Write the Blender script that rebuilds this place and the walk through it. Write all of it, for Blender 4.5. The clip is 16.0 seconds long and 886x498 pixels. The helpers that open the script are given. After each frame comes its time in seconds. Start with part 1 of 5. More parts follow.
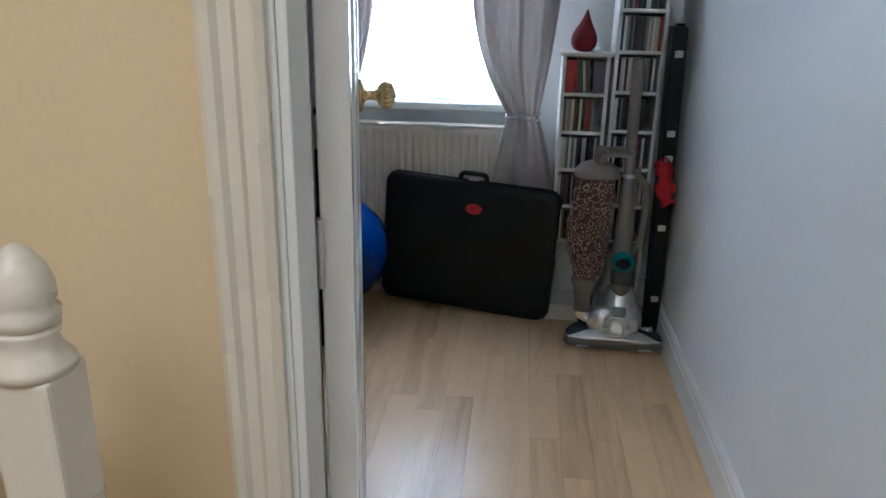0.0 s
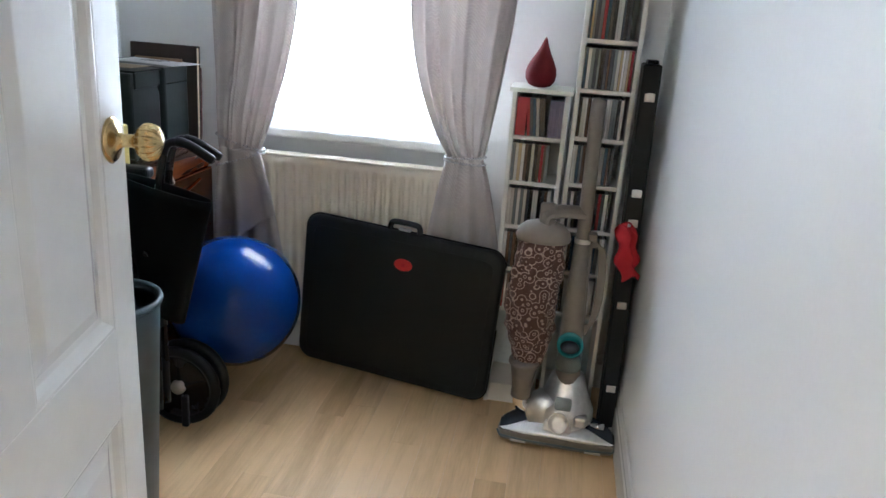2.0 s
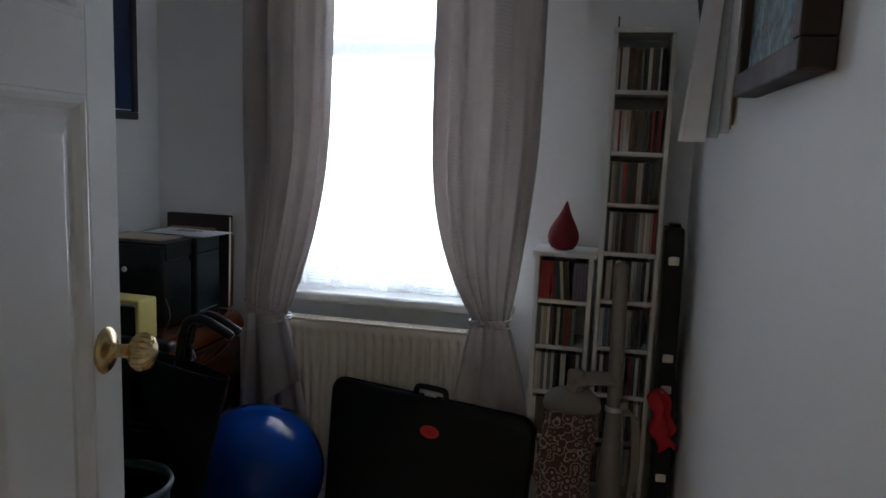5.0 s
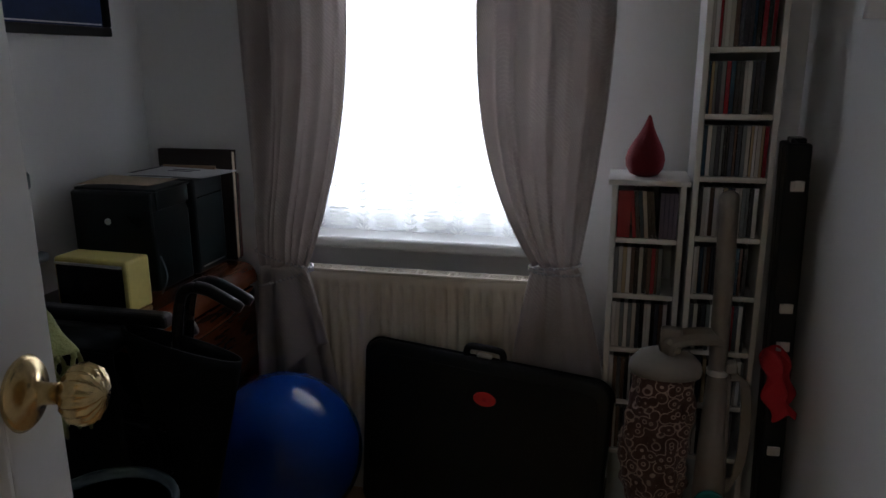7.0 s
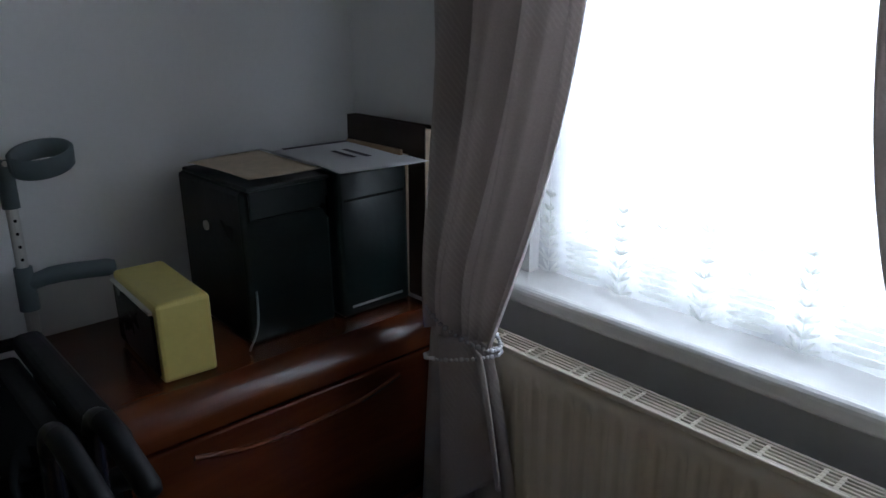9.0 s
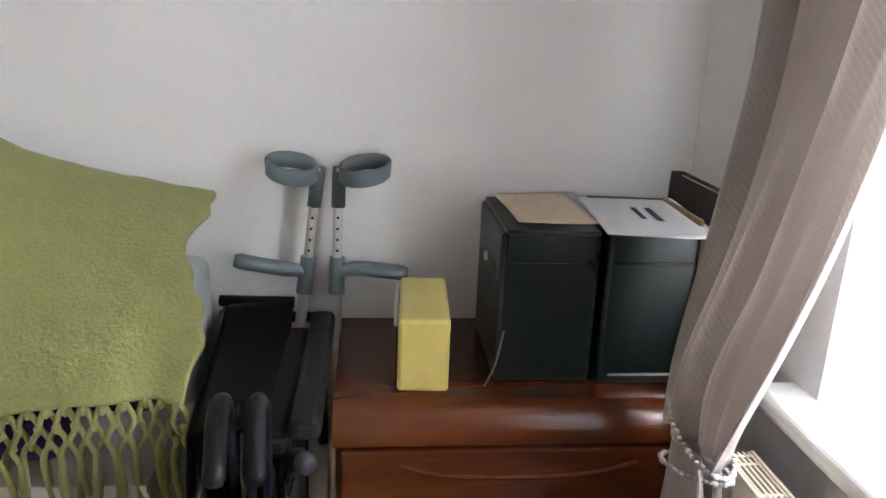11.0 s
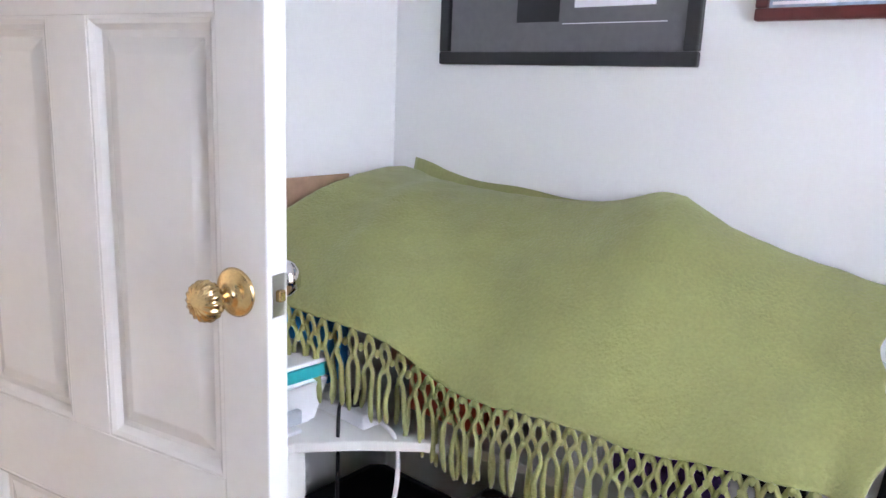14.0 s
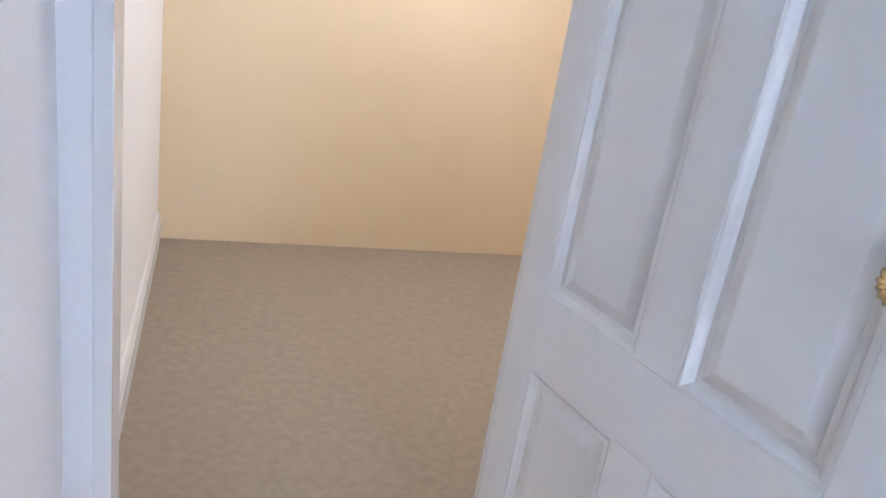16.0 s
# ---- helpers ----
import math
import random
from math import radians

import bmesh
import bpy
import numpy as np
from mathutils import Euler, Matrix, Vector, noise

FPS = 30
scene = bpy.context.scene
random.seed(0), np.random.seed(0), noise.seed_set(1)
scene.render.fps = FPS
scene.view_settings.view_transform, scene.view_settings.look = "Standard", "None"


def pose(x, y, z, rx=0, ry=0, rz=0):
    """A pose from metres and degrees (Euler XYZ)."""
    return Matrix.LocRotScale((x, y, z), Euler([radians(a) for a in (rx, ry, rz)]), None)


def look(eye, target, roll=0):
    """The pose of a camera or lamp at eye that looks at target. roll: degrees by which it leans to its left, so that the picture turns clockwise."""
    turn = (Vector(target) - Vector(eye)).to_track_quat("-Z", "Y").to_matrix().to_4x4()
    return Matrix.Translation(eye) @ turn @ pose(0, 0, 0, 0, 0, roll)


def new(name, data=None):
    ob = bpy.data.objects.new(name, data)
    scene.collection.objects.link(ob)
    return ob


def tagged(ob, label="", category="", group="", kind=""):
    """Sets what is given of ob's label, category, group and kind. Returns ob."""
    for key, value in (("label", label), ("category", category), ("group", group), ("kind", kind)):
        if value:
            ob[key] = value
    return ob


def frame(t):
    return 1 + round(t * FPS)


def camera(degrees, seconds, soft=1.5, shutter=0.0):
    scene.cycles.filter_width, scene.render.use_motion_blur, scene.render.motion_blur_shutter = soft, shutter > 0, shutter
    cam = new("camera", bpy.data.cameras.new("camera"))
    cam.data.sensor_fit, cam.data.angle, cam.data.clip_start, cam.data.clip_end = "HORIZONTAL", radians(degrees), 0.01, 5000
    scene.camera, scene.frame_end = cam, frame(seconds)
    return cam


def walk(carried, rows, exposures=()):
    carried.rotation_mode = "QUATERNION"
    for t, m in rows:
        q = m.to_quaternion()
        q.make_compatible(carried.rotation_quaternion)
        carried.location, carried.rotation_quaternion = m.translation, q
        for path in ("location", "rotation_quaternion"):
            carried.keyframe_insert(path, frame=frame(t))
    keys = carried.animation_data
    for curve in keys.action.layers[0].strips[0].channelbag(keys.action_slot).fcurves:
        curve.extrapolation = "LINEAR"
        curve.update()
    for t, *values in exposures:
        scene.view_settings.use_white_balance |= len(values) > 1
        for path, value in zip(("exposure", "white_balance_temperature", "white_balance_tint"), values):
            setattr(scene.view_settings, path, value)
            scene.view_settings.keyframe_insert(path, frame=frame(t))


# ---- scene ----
cam = camera(61.8, 16.0)
PATH = [
    (0, (0.236, 0.264, 1.338), (0.047, 2.14, 0.674), 1.2),
    (0.3, (0.238, 0.419, 1.309), (0.16, 2.321, 0.697), 1.0),
    (0.5, (0.318, 0.49, 1.347), (0.233, 2.393, 0.737), 1.3),
    (1, (0.396, 0.675, 1.34), (0.293, 2.581, 0.742), 1.6),
    (1.5, (0.423, 0.766, 1.347), (0.271, 2.658, 0.717), 3.6),
    (2, (0.544, 0.818, 1.343), (0.272, 2.7, 0.721), 4.2),
    (2.5, (0.585, 0.867, 1.367), (0.192, 2.742, 0.793), 3.2),
    (3, (0.602, 0.862, 1.36), (0.176, 2.767, 0.924), 2.1),
    (3.5, (0.582, 0.877, 1.432), (0.167, 2.805, 1.098), 2.3),
    (3.7, (0.61, 0.883, 1.439), (0.165, 2.813, 1.164), 2.3),
    (5.8, (0.588, 0.895, 1.444), (0.195, 2.831, 1.13), 2.0),
    (6, (0.541, 0.926, 1.411), (0.171, 2.863, 1.076), 1.7),
    (6.5, (0.442, 1.07, 1.428), (0.046, 2.98, 0.983), 0.5),
    (7, (0.406, 1.304, 1.409), (-0.051, 3.187, 0.916), -0.3),
    (7.5, (0.393, 1.63, 1.405), (-0.181, 3.466, 0.859), -0.2),
    (8, (0.374, 1.922, 1.406), (-0.417, 3.655, 0.797), 0.0),
    (8.5, (0.353, 2.202, 1.421), (-0.739, 3.742, 0.76), -0.2),
    (9, (0.305, 2.46, 1.363), (-1.117, 3.72, 0.737), -0.7),
    (9.2, (0.275, 2.489, 1.363), (-1.214, 3.676, 0.753), 1.0),
    (11.5, (0.388, 2.802, 1.411), (-1.532, 2.659, 0.87), 0.6),
    (12, (0.358, 2.777, 1.392), (-1.526, 2.32, 0.9), -0.3),
    (12.5, (0.368, 2.734, 1.408), (-1.443, 2.034, 0.932), -0.3),
    (13, (0.392, 2.702, 1.397), (-1.332, 1.779, 0.977), 0.8),
    (13.5, (0.421, 2.681, 1.422), (-1.19, 1.574, 0.996), 1.7),
    (14, (0.46, 2.646, 1.405), (-1.034, 1.388, 0.981), 2.3),
    (14.5, (0.496, 2.629, 1.404), (-0.821, 1.201, 0.925), 2.8),
    (15, (0.537, 2.6, 1.365), (-0.546, 0.996, 0.861), 3.6),
    (15.5, (0.585, 2.532, 1.351), (-0.232, 0.795, 0.787), 5.8),
    (15.8, (0.632, 2.396, 1.328), (-0.106, 0.642, 0.713), 8.6),
    (16, (0.637, 2.355, 1.333), (0.021, 0.565, 0.688), 9.2),
]
EXPOSURES = [
    (0.0, -0.10, 5100, 8), (0.5, -0.08, 4900, 4), (1.0, 0.10, 5250, 7), (1.5, 0.42, 5600, 9), (2.0, 0.70, 5600, 9), (2.5, 0.84, 5650, 9), (3.0, 0.62, 5600, 8), (3.7, -0.18, 5600, 6), (5.8, -1.69, 5900, 14), (7.2, -1.84, 6000, 15),
    (8.0, -1.68, 5800, 13), (9.2, -1.48, 5650, 11), (11.3, 0.72, 6650, 18), (12.5, 1.06, 6200, 21), (14.0, 1.02, 5950, 21), (15.0, 0.92, 5400, 19), (16.0, 0.7, 5200, 18),
]
walk(cam, [(t, look(eye, target, roll)) for t, eye, target, roll in PATH], exposures=EXPOSURES)

SKY_GLOW = 14.0
world = bpy.data.worlds.new("world")
scene.world = world
world.use_nodes = True
sky = world.node_tree.nodes.new("ShaderNodeTexSky")
sky.sky_type, sky.sun_disc, sky.sun_elevation, sky.sun_rotation = "NISHITA", False, radians(40), radians(200)
world.node_tree.links.new(sky.outputs[0], world.node_tree.nodes["Background"].inputs[0])
world.node_tree.nodes["Background"].inputs[1].default_value = 0.10


def area_light(name, at, target, w, h, power, color):
    la = bpy.data.lights.new(name, "AREA")
    la.shape, la.size, la.size_y, la.energy, la.color = "RECTANGLE", w, h, power, color
    ob = new(name, la)
    ob.matrix_basis = look(at, target)
    return ob


sun = new("sun", bpy.data.lights.new("sun", "SUN"))
sun.data.energy, sun.data.angle, sun.data.color = 0.8, radians(12), (1.0, 0.97, 0.93)
sun.matrix_basis = look((0, 0, 10), (-2.0, 6.0, 0))
# daylight of the sky through the room window
area_light("window_daylight", (-2.0, 4.90, 2.35), (-2.0, 3.3, 1.25), 7.0, 2.4, 820.0, (0.92, 0.96, 1.0))
# added fill lamp that brightens the landing; the real source is unseen
area_light("landing_fill_light", (-0.35, -0.35, 2.30), (-0.35, -0.349, 0.0), 1.0, 1.0, 20.0, (1.0, 0.93, 0.82))


# ---- helpers of this scene ----
def thing(name, label, category, at=(0, 0, 0), rz=0.0, group="", rx=0.0, ry=0.0):
    ob = new(name)
    ob.empty_display_size = 0.05
    ob.matrix_basis = pose(*at, rx, ry, rz)
    return tagged(ob, label, category, group)


def part(name, bm, material, parent=None, label="", smooth=False):
    me = bpy.data.meshes.new(name)
    bmesh.ops.recalc_face_normals(bm, faces=bm.faces[:])
    if smooth:
        for f in bm.faces:
            f.smooth = True
    bm.to_mesh(me)
    bm.free()
    me.materials.append(material)
    ob = new(name, me)
    if parent is not None:
        ob.parent = parent
    if label:
        ob["label"] = label
    return ob


def setting(name, bm, material, label, category, smooth=False):
    return tagged(part(name, bm, material, None, "", smooth), label, category, "", "structure")


def box(lo, hi, bevel=0.0, bm=None, seg=2, m=None):
    """A box between two corners, its edges bevelled."""
    own = bmesh.new()
    bmesh.ops.create_cube(own, size=1.0)
    for v in own.verts:
        v.co = Vector([lo[i] + (v.co[i] + 0.5) * (hi[i] - lo[i]) for i in range(3)])
    if bevel > 0:
        bmesh.ops.bevel(own, geom=own.edges[:], offset=bevel, segments=seg, profile=0.5, affect="EDGES")
    if m is not None:
        own.transform(m)
    return merge(bm, own)


def merge(bm, own):
    if bm is None:
        return own
    me = bpy.data.meshes.new("tmp")
    own.to_mesh(me)
    own.free()
    bm.from_mesh(me)
    bpy.data.meshes.remove(me)
    return bm


def lathe(profile, seg=32, bm=None, m=None, ribs=0, depth=0.0):
    """A turned shape about z from (radius, height) pairs, fluted where ribs are given."""
    own = bmesh.new()
    rings = []
    for r, z in profile:
        ring = []
        for i in range(seg):
            a = 2 * math.pi * i / seg
            k = r * (1 - depth * abs(math.sin(ribs * a / 2)) if ribs else 1)
            ring.append(own.verts.new((k * math.cos(a), k * math.sin(a), z)))
        rings.append(ring)
    for a, b in zip(rings, rings[1:]):
        for i in range(seg):
            own.faces.new((a[i], a[(i + 1) % seg], b[(i + 1) % seg], b[i]))
    own.faces.new(rings[0][::-1])
    own.faces.new(rings[-1])
    bmesh.ops.remove_doubles(own, verts=own.verts[:], dist=1e-5)
    if m is not None:
        own.transform(m)
    return merge(bm, own)


def along(points, radius, seg=10, bm=None, flat=1.0):
    """A tube along points; radius one number or one per point."""
    own = bmesh.new()
    pts = [Vector(p) for p in points]
    rad = radius if isinstance(radius, (list, tuple)) else [radius] * len(pts)
    rings, up = [], None
    for i, p in enumerate(pts):
        d = (pts[min(i + 1, len(pts) - 1)] - pts[max(i - 1, 0)]).normalized()
        if up is None:
            up = d.orthogonal().normalized()
        up = (up - d * up.dot(d)).normalized()
        side = d.cross(up)
        rings.append([own.verts.new(p + rad[i] * (math.cos(a) * up + flat * math.sin(a) * side))
                      for a in (2 * math.pi * k / seg for k in range(seg))])
    for a, b in zip(rings, rings[1:]):
        for i in range(seg):
            own.faces.new((a[i], a[(i + 1) % seg], b[(i + 1) % seg], b[i]))
    own.faces.new(rings[0][::-1])
    own.faces.new(rings[-1])
    return merge(bm, own)


def curve_points(ctrl, n=8):
    """Points on a smooth line through the control points."""
    c = [Vector(p) for p in ctrl]
    out = []
    for i in range(len(c) - 1):
        p0, p1, p2, p3 = c[max(i - 1, 0)], c[i], c[i + 1], c[min(i + 2, len(c) - 1)]
        for k in range(n):
            t = k / n
            out.append(0.5 * ((2 * p1) + (p2 - p0) * t + (2 * p0 - 5 * p1 + 4 * p2 - p3) * t * t + (3 * p1 - p0 - 3 * p2 + p3) * t ** 3))
    return out + [c[-1]]


def sheet(f, nu, nv, thick=0.0, bm=None):
    """A cloth surface from f(u, v) over the unit square, with thickness."""
    own = bmesh.new()
    g = [[own.verts.new(f(i / nu, j / nv)) for j in range(nv + 1)] for i in range(nu + 1)]
    for i in range(nu):
        for j in range(nv):
            own.faces.new((g[i][j], g[i + 1][j], g[i + 1][j + 1], g[i][j + 1]))
    if thick:
        own.normal_update()
        h = [[own.verts.new(v.co - v.normal * thick) for v in row] for row in g]
        for i in range(nu):
            for j in range(nv):
                own.faces.new((h[i][j], h[i][j + 1], h[i + 1][j + 1], h[i + 1][j]))
        rim = [(i, 0) for i in range(nu)] + [(nu, j) for j in range(nv)] + [(i, nv) for i in range(nu, 0, -1)] + [(0, j) for j in range(nv, 0, -1)]
        for (a, b), (c, d) in zip(rim, rim[1:] + rim[:1]):
            own.faces.new((g[a][b], h[a][b], h[c][d], g[c][d]))
    return merge(bm, own)


def prism(outline, z0, z1, bevel=0.0, bm=None, m=None):
    """An outline in x, y pulled up from z0 to z1."""
    own = bmesh.new()
    bot = [own.verts.new((x, y, z0)) for x, y in outline]
    f = own.faces.new(bot)
    top = bmesh.ops.extrude_face_region(own, geom=[f])
    for v in top["geom"]:
        if isinstance(v, bmesh.types.BMVert):
            v.co.z = z1
    bmesh.ops.recalc_face_normals(own, faces=own.faces[:])
    if bevel > 0:
        flat = [e for e in own.edges if abs(e.verts[0].co.z - e.verts[1].co.z) < 1e-6]
        bmesh.ops.bevel(own, geom=flat, offset=bevel, segments=2, profile=0.5, affect="EDGES")
    if m is not None:
        own.transform(m)
    return merge(bm, own)


def round_rect(w, h, r, n=6):
    pts = []
    for cx, cy, a0 in ((w / 2 - r, h / 2 - r, 0), (-w / 2 + r, h / 2 - r, 90), (-w / 2 + r, -h / 2 + r, 180), (w / 2 - r, -h / 2 + r, 270)):
        for k in range(n + 1):
            a = radians(a0 + 90 * k / n)
            pts.append((cx + r * math.cos(a), cy + r * math.sin(a)))
    return pts


# ---- materials ----
def material(name, color, rough=0.6, metal=0.0, vary=0.06, scale=6.0, fine=60.0, bump=0.1, spec=0.5, sheen=0.0, coat=0.0, random_tone=0.0, trans=0.0):
    """A surface with broad and fine variation of tone, gloss and relief."""
    ma = bpy.data.materials.new(name)
    ma.use_nodes = True
    nt = ma.node_tree
    bs = nt.nodes["Principled BSDF"]
    co = nt.nodes.new("ShaderNodeTexCoord")
    a, b = nt.nodes.new("ShaderNodeTexNoise"), nt.nodes.new("ShaderNodeTexNoise")
    a.inputs["Scale"].default_value, b.inputs["Scale"].default_value = scale, fine
    a.inputs["Detail"].default_value, b.inputs["Detail"].default_value = 5, 3
    for n in (a, b):
        nt.links.new(co.outputs["Object"], n.inputs["Vector"])
    add = nt.nodes.new("ShaderNodeMath")
    add.operation = "ADD"
    nt.links.new(a.outputs["Fac"], add.inputs[0])
    nt.links.new(b.outputs["Fac"], add.inputs[1])
    last = add.outputs[0]
    if random_tone:
        info = nt.nodes.new("ShaderNodeObjectInfo")
        mad = nt.nodes.new("ShaderNodeMath")
        mad.operation = "MULTIPLY_ADD"
        mad.inputs[1].default_value = random_tone
        nt.links.new(info.outputs["Random"], mad.inputs[0])
        nt.links.new(last, mad.inputs[2])
        sub = nt.nodes.new("ShaderNodeMath")
        sub.operation = "SUBTRACT"
        sub.inputs[1].default_value = random_tone / 2
        nt.links.new(mad.outputs[0], sub.inputs[0])
        last = sub.outputs[0]
    ramp = nt.nodes.new("ShaderNodeMapRange")
    ramp.inputs[1].default_value, ramp.inputs[2].default_value = 0.5, 1.5
    ramp.inputs[3].default_value, ramp.inputs[4].default_value = 1 - vary * 2, 1 + vary * 2
    nt.links.new(last, ramp.inputs[0])
    mul = nt.nodes.new("ShaderNodeVectorMath")
    mul.operation = "SCALE"
    mul.inputs[0].default_value = color
    nt.links.new(ramp.outputs[0], mul.inputs["Scale"])
    nt.links.new(mul.outputs[0], bs.inputs["Base Color"])
    rr = nt.nodes.new("ShaderNodeMapRange")
    rr.inputs[1].default_value, rr.inputs[2].default_value = 0.3, 0.7
    rr.inputs[3].default_value, rr.inputs[4].default_value = max(0.02, rough * 0.85), min(1, rough * 1.15)
    nt.links.new(a.outputs["Fac"], rr.inputs[0])
    nt.links.new(rr.outputs[0], bs.inputs["Roughness"])
    bs.inputs["Metallic"].default_value = metal
    bs.inputs["Specular IOR Level"].default_value = spec
    bs.inputs["Sheen Weight"].default_value = sheen
    bs.inputs["Coat Weight"].default_value = coat
    bs.inputs["Transmission Weight"].default_value = trans
    if bump:
        bu = nt.nodes.new("ShaderNodeBump")
        bu.inputs["Strength"].default_value, bu.inputs["Distance"].default_value = bump, 0.003
        nt.links.new(b.outputs["Fac"], bu.inputs["Height"])
        nt.links.new(bu.outputs[0], bs.inputs["Normal"])
    return ma


def tree(ma):
    nt = ma.node_tree
    return nt, nt.nodes["Principled BSDF"]


def wood(name, dark, light, rough=0.35, stretch=(14, 1.2, 14), bands=3.0, random_tone=0.5, coat=0.0):
    """Long grain along y of the object."""
    ma = bpy.data.materials.new(name)
    ma.use_nodes = True
    nt, bs = tree(ma)
    co, mp = nt.nodes.new("ShaderNodeTexCoord"), nt.nodes.new("ShaderNodeMapping")
    mp.inputs["Scale"].default_value = stretch
    info = nt.nodes.new("ShaderNodeObjectInfo")
    off = nt.nodes.new("ShaderNodeVectorMath")
    off.operation = "SCALE"
    off.inputs[0].default_value = (7, 13, 5)
    nt.links.new(info.outputs["Random"], off.inputs["Scale"])
    nt.links.new(off.outputs[0], mp.inputs["Location"])
    nt.links.new(co.outputs["Object"], mp.inputs["Vector"])
    n1, n2 = nt.nodes.new("ShaderNodeTexNoise"), nt.nodes.new("ShaderNodeTexNoise")
    n1.inputs["Scale"].default_value, n1.inputs["Detail"].default_value, n1.inputs["Distortion"].default_value = bands, 6, 0.6
    n2.inputs["Scale"].default_value, n2.inputs["Detail"].default_value = bands * 9, 3
    for n in (n1, n2):
        nt.links.new(mp.outputs[0], n.inputs["Vector"])
    mix = nt.nodes.new("ShaderNodeMath")
    mix.operation = "MULTIPLY_ADD"
    mix.inputs[1].default_value = 0.35
    nt.links.new(n2.outputs["Fac"], mix.inputs[0])
    nt.links.new(n1.outputs["Fac"], mix.inputs[2])
    rnd = nt.nodes.new("ShaderNodeMath")
    rnd.operation = "MULTIPLY_ADD"
    rnd.inputs[1].default_value = random_tone
    nt.links.new(info.outputs["Random"], rnd.inputs[0])
    nt.links.new(mix.outputs[0], rnd.inputs[2])
    ra = nt.nodes.new("ShaderNodeValToRGB")
    ra.color_ramp.elements[0].position, ra.color_ramp.elements[1].position = 0.4, 0.85 + random_tone
    ra.color_ramp.elements[0].color, ra.color_ramp.elements[1].color = (*dark, 1), (*light, 1)
    nt.links.new(rnd.outputs[0], ra.inputs[0])
    nt.links.new(ra.outputs[0], bs.inputs["Base Color"])
    bs.inputs["Roughness"].default_value = rough
    bs.inputs["Coat Weight"].default_value = coat
    bu = nt.nodes.new("ShaderNodeBump")
    bu.inputs["Strength"].default_value, bu.inputs["Distance"].default_value = 0.08, 0.001
    nt.links.new(n2.outputs["Fac"], bu.inputs["Height"])
    nt.links.new(bu.outputs[0], bs.inputs["Normal"])
    return ma


WALL = material("wall_paint", (0.84, 0.84, 0.83), 0.55, vary=0.012, scale=2.0, fine=90, bump=0.10)
CREAM = material("landing_paint", (0.76, 0.61, 0.39), 0.6, vary=0.02, scale=2.5, fine=90, bump=0.12)
CEIL = material("ceiling_paint", (0.85, 0.85, 0.83), 0.8, vary=0.01)
GLOSSW = material("gloss_white_paint", (0.78, 0.78, 0.76), 0.22, vary=0.015, scale=5, fine=45, bump=0.08)
GLOSSC = material("gloss_cream_paint", (0.76, 0.70, 0.58), 0.28, vary=0.02, scale=5, fine=45, bump=0.08)
UPVC = material("upvc", (0.82, 0.83, 0.84), 0.3, vary=0.01)
RADW = material("radiator_enamel", (0.74, 0.67, 0.55), 0.35, vary=0.02, scale=8)
BEECH = wood("beech_laminate", (0.43, 0.26, 0.125), (0.73, 0.49, 0.265), 0.31, (9, 0.7, 9), 2.0, 0.42)
MAHOG = wood("mahogany_veneer", (0.055, 0.012, 0.004), (0.118, 0.031, 0.009), 0.24, (6, 0.8, 6), 2.0, 0.2, 0.08)
CARPET = material("landing_carpet", (0.30, 0.24, 0.17), 0.95, vary=0.15, scale=30, fine=300, bump=0.6)
CURT = material("curtain_cloth", (0.545, 0.495, 0.475), 0.75, vary=0.08, scale=9, fine=220, bump=0.25, sheen=0.2)
BLACKV = material("black_vinyl", (0.006, 0.008, 0.009), 0.46, vary=0.15, scale=12, fine=420, bump=0.35, spec=0.3)
BLACKP = material("black_plastic", (0.007, 0.007, 0.009), 0.28, vary=0.1, spec=0.3)
BLACKN = material("black_nylon", (0.005, 0.006, 0.007), 0.8, vary=0.12, fine=400, bump=0.4, spec=0.10)
RUBBER = material("black_rubber", (0.006, 0.006, 0.007), 0.42, spec=0.22, vary=0.1)
BLUE = material("blue_ball_vinyl", (0.004, 0.034, 0.18), 0.14, vary=0.05, scale=4, fine=80, bump=0.04, spec=0.28)
RED = material("red_felt", (0.18, 0.008, 0.015), 0.8, vary=0.1, fine=200, bump=0.3)
REDB = material("red_badge", (0.60, 0.02, 0.02), 0.35)
REDC = material("red_cloth", (0.52, 0.02, 0.03), 0.8, vary=0.1, fine=250, bump=0.4)
LAMW = material("white_laminate", (0.78, 0.77, 0.73), 0.38, vary=0.015, scale=10)
SHELFB = material("pale_shelf_back", (0.62, 0.67, 0.68), 0.6)
GREYB = material("grey_back_board", (0.42, 0.45, 0.45), 0.7)
CHROME = material("chrome", (0.80, 0.80, 0.80), 0.08, 1.0, vary=0.02, bump=0)
BRASS = material("aged_brass", (0.62, 0.47, 0.23), 0.24, 1.0, vary=0.12, scale=40, fine=200, bump=0.05)
STEEL = material("brushed_steel", (0.50, 0.50, 0.50), 0.35, 1.0, vary=0.06)
TAUPE = material("taupe_plastic", (0.22, 0.195, 0.165), 0.42, vary=0.05)
TEAL = material("teal_plastic", (0.01, 0.21, 0.21), 0.35)
GREYP = material("grey_plastic", (0.125, 0.16, 0.17), 0.5, vary=0.05)
GREENB = material("dark_green_box", (0.005, 0.011, 0.011), 0.31, vary=0.2, scale=8, bump=0.12, spec=0.35)
RADIO = material("yellow_radio_case", (0.60, 0.50, 0.155), 0.42, vary=0.05)
BIN = material("slate_bin_plastic", (0.050, 0.070, 0.077), 0.45, vary=0.06)
PAPER = material("white_paper", (0.80, 0.80, 0.82), 0.8, vary=0.02)
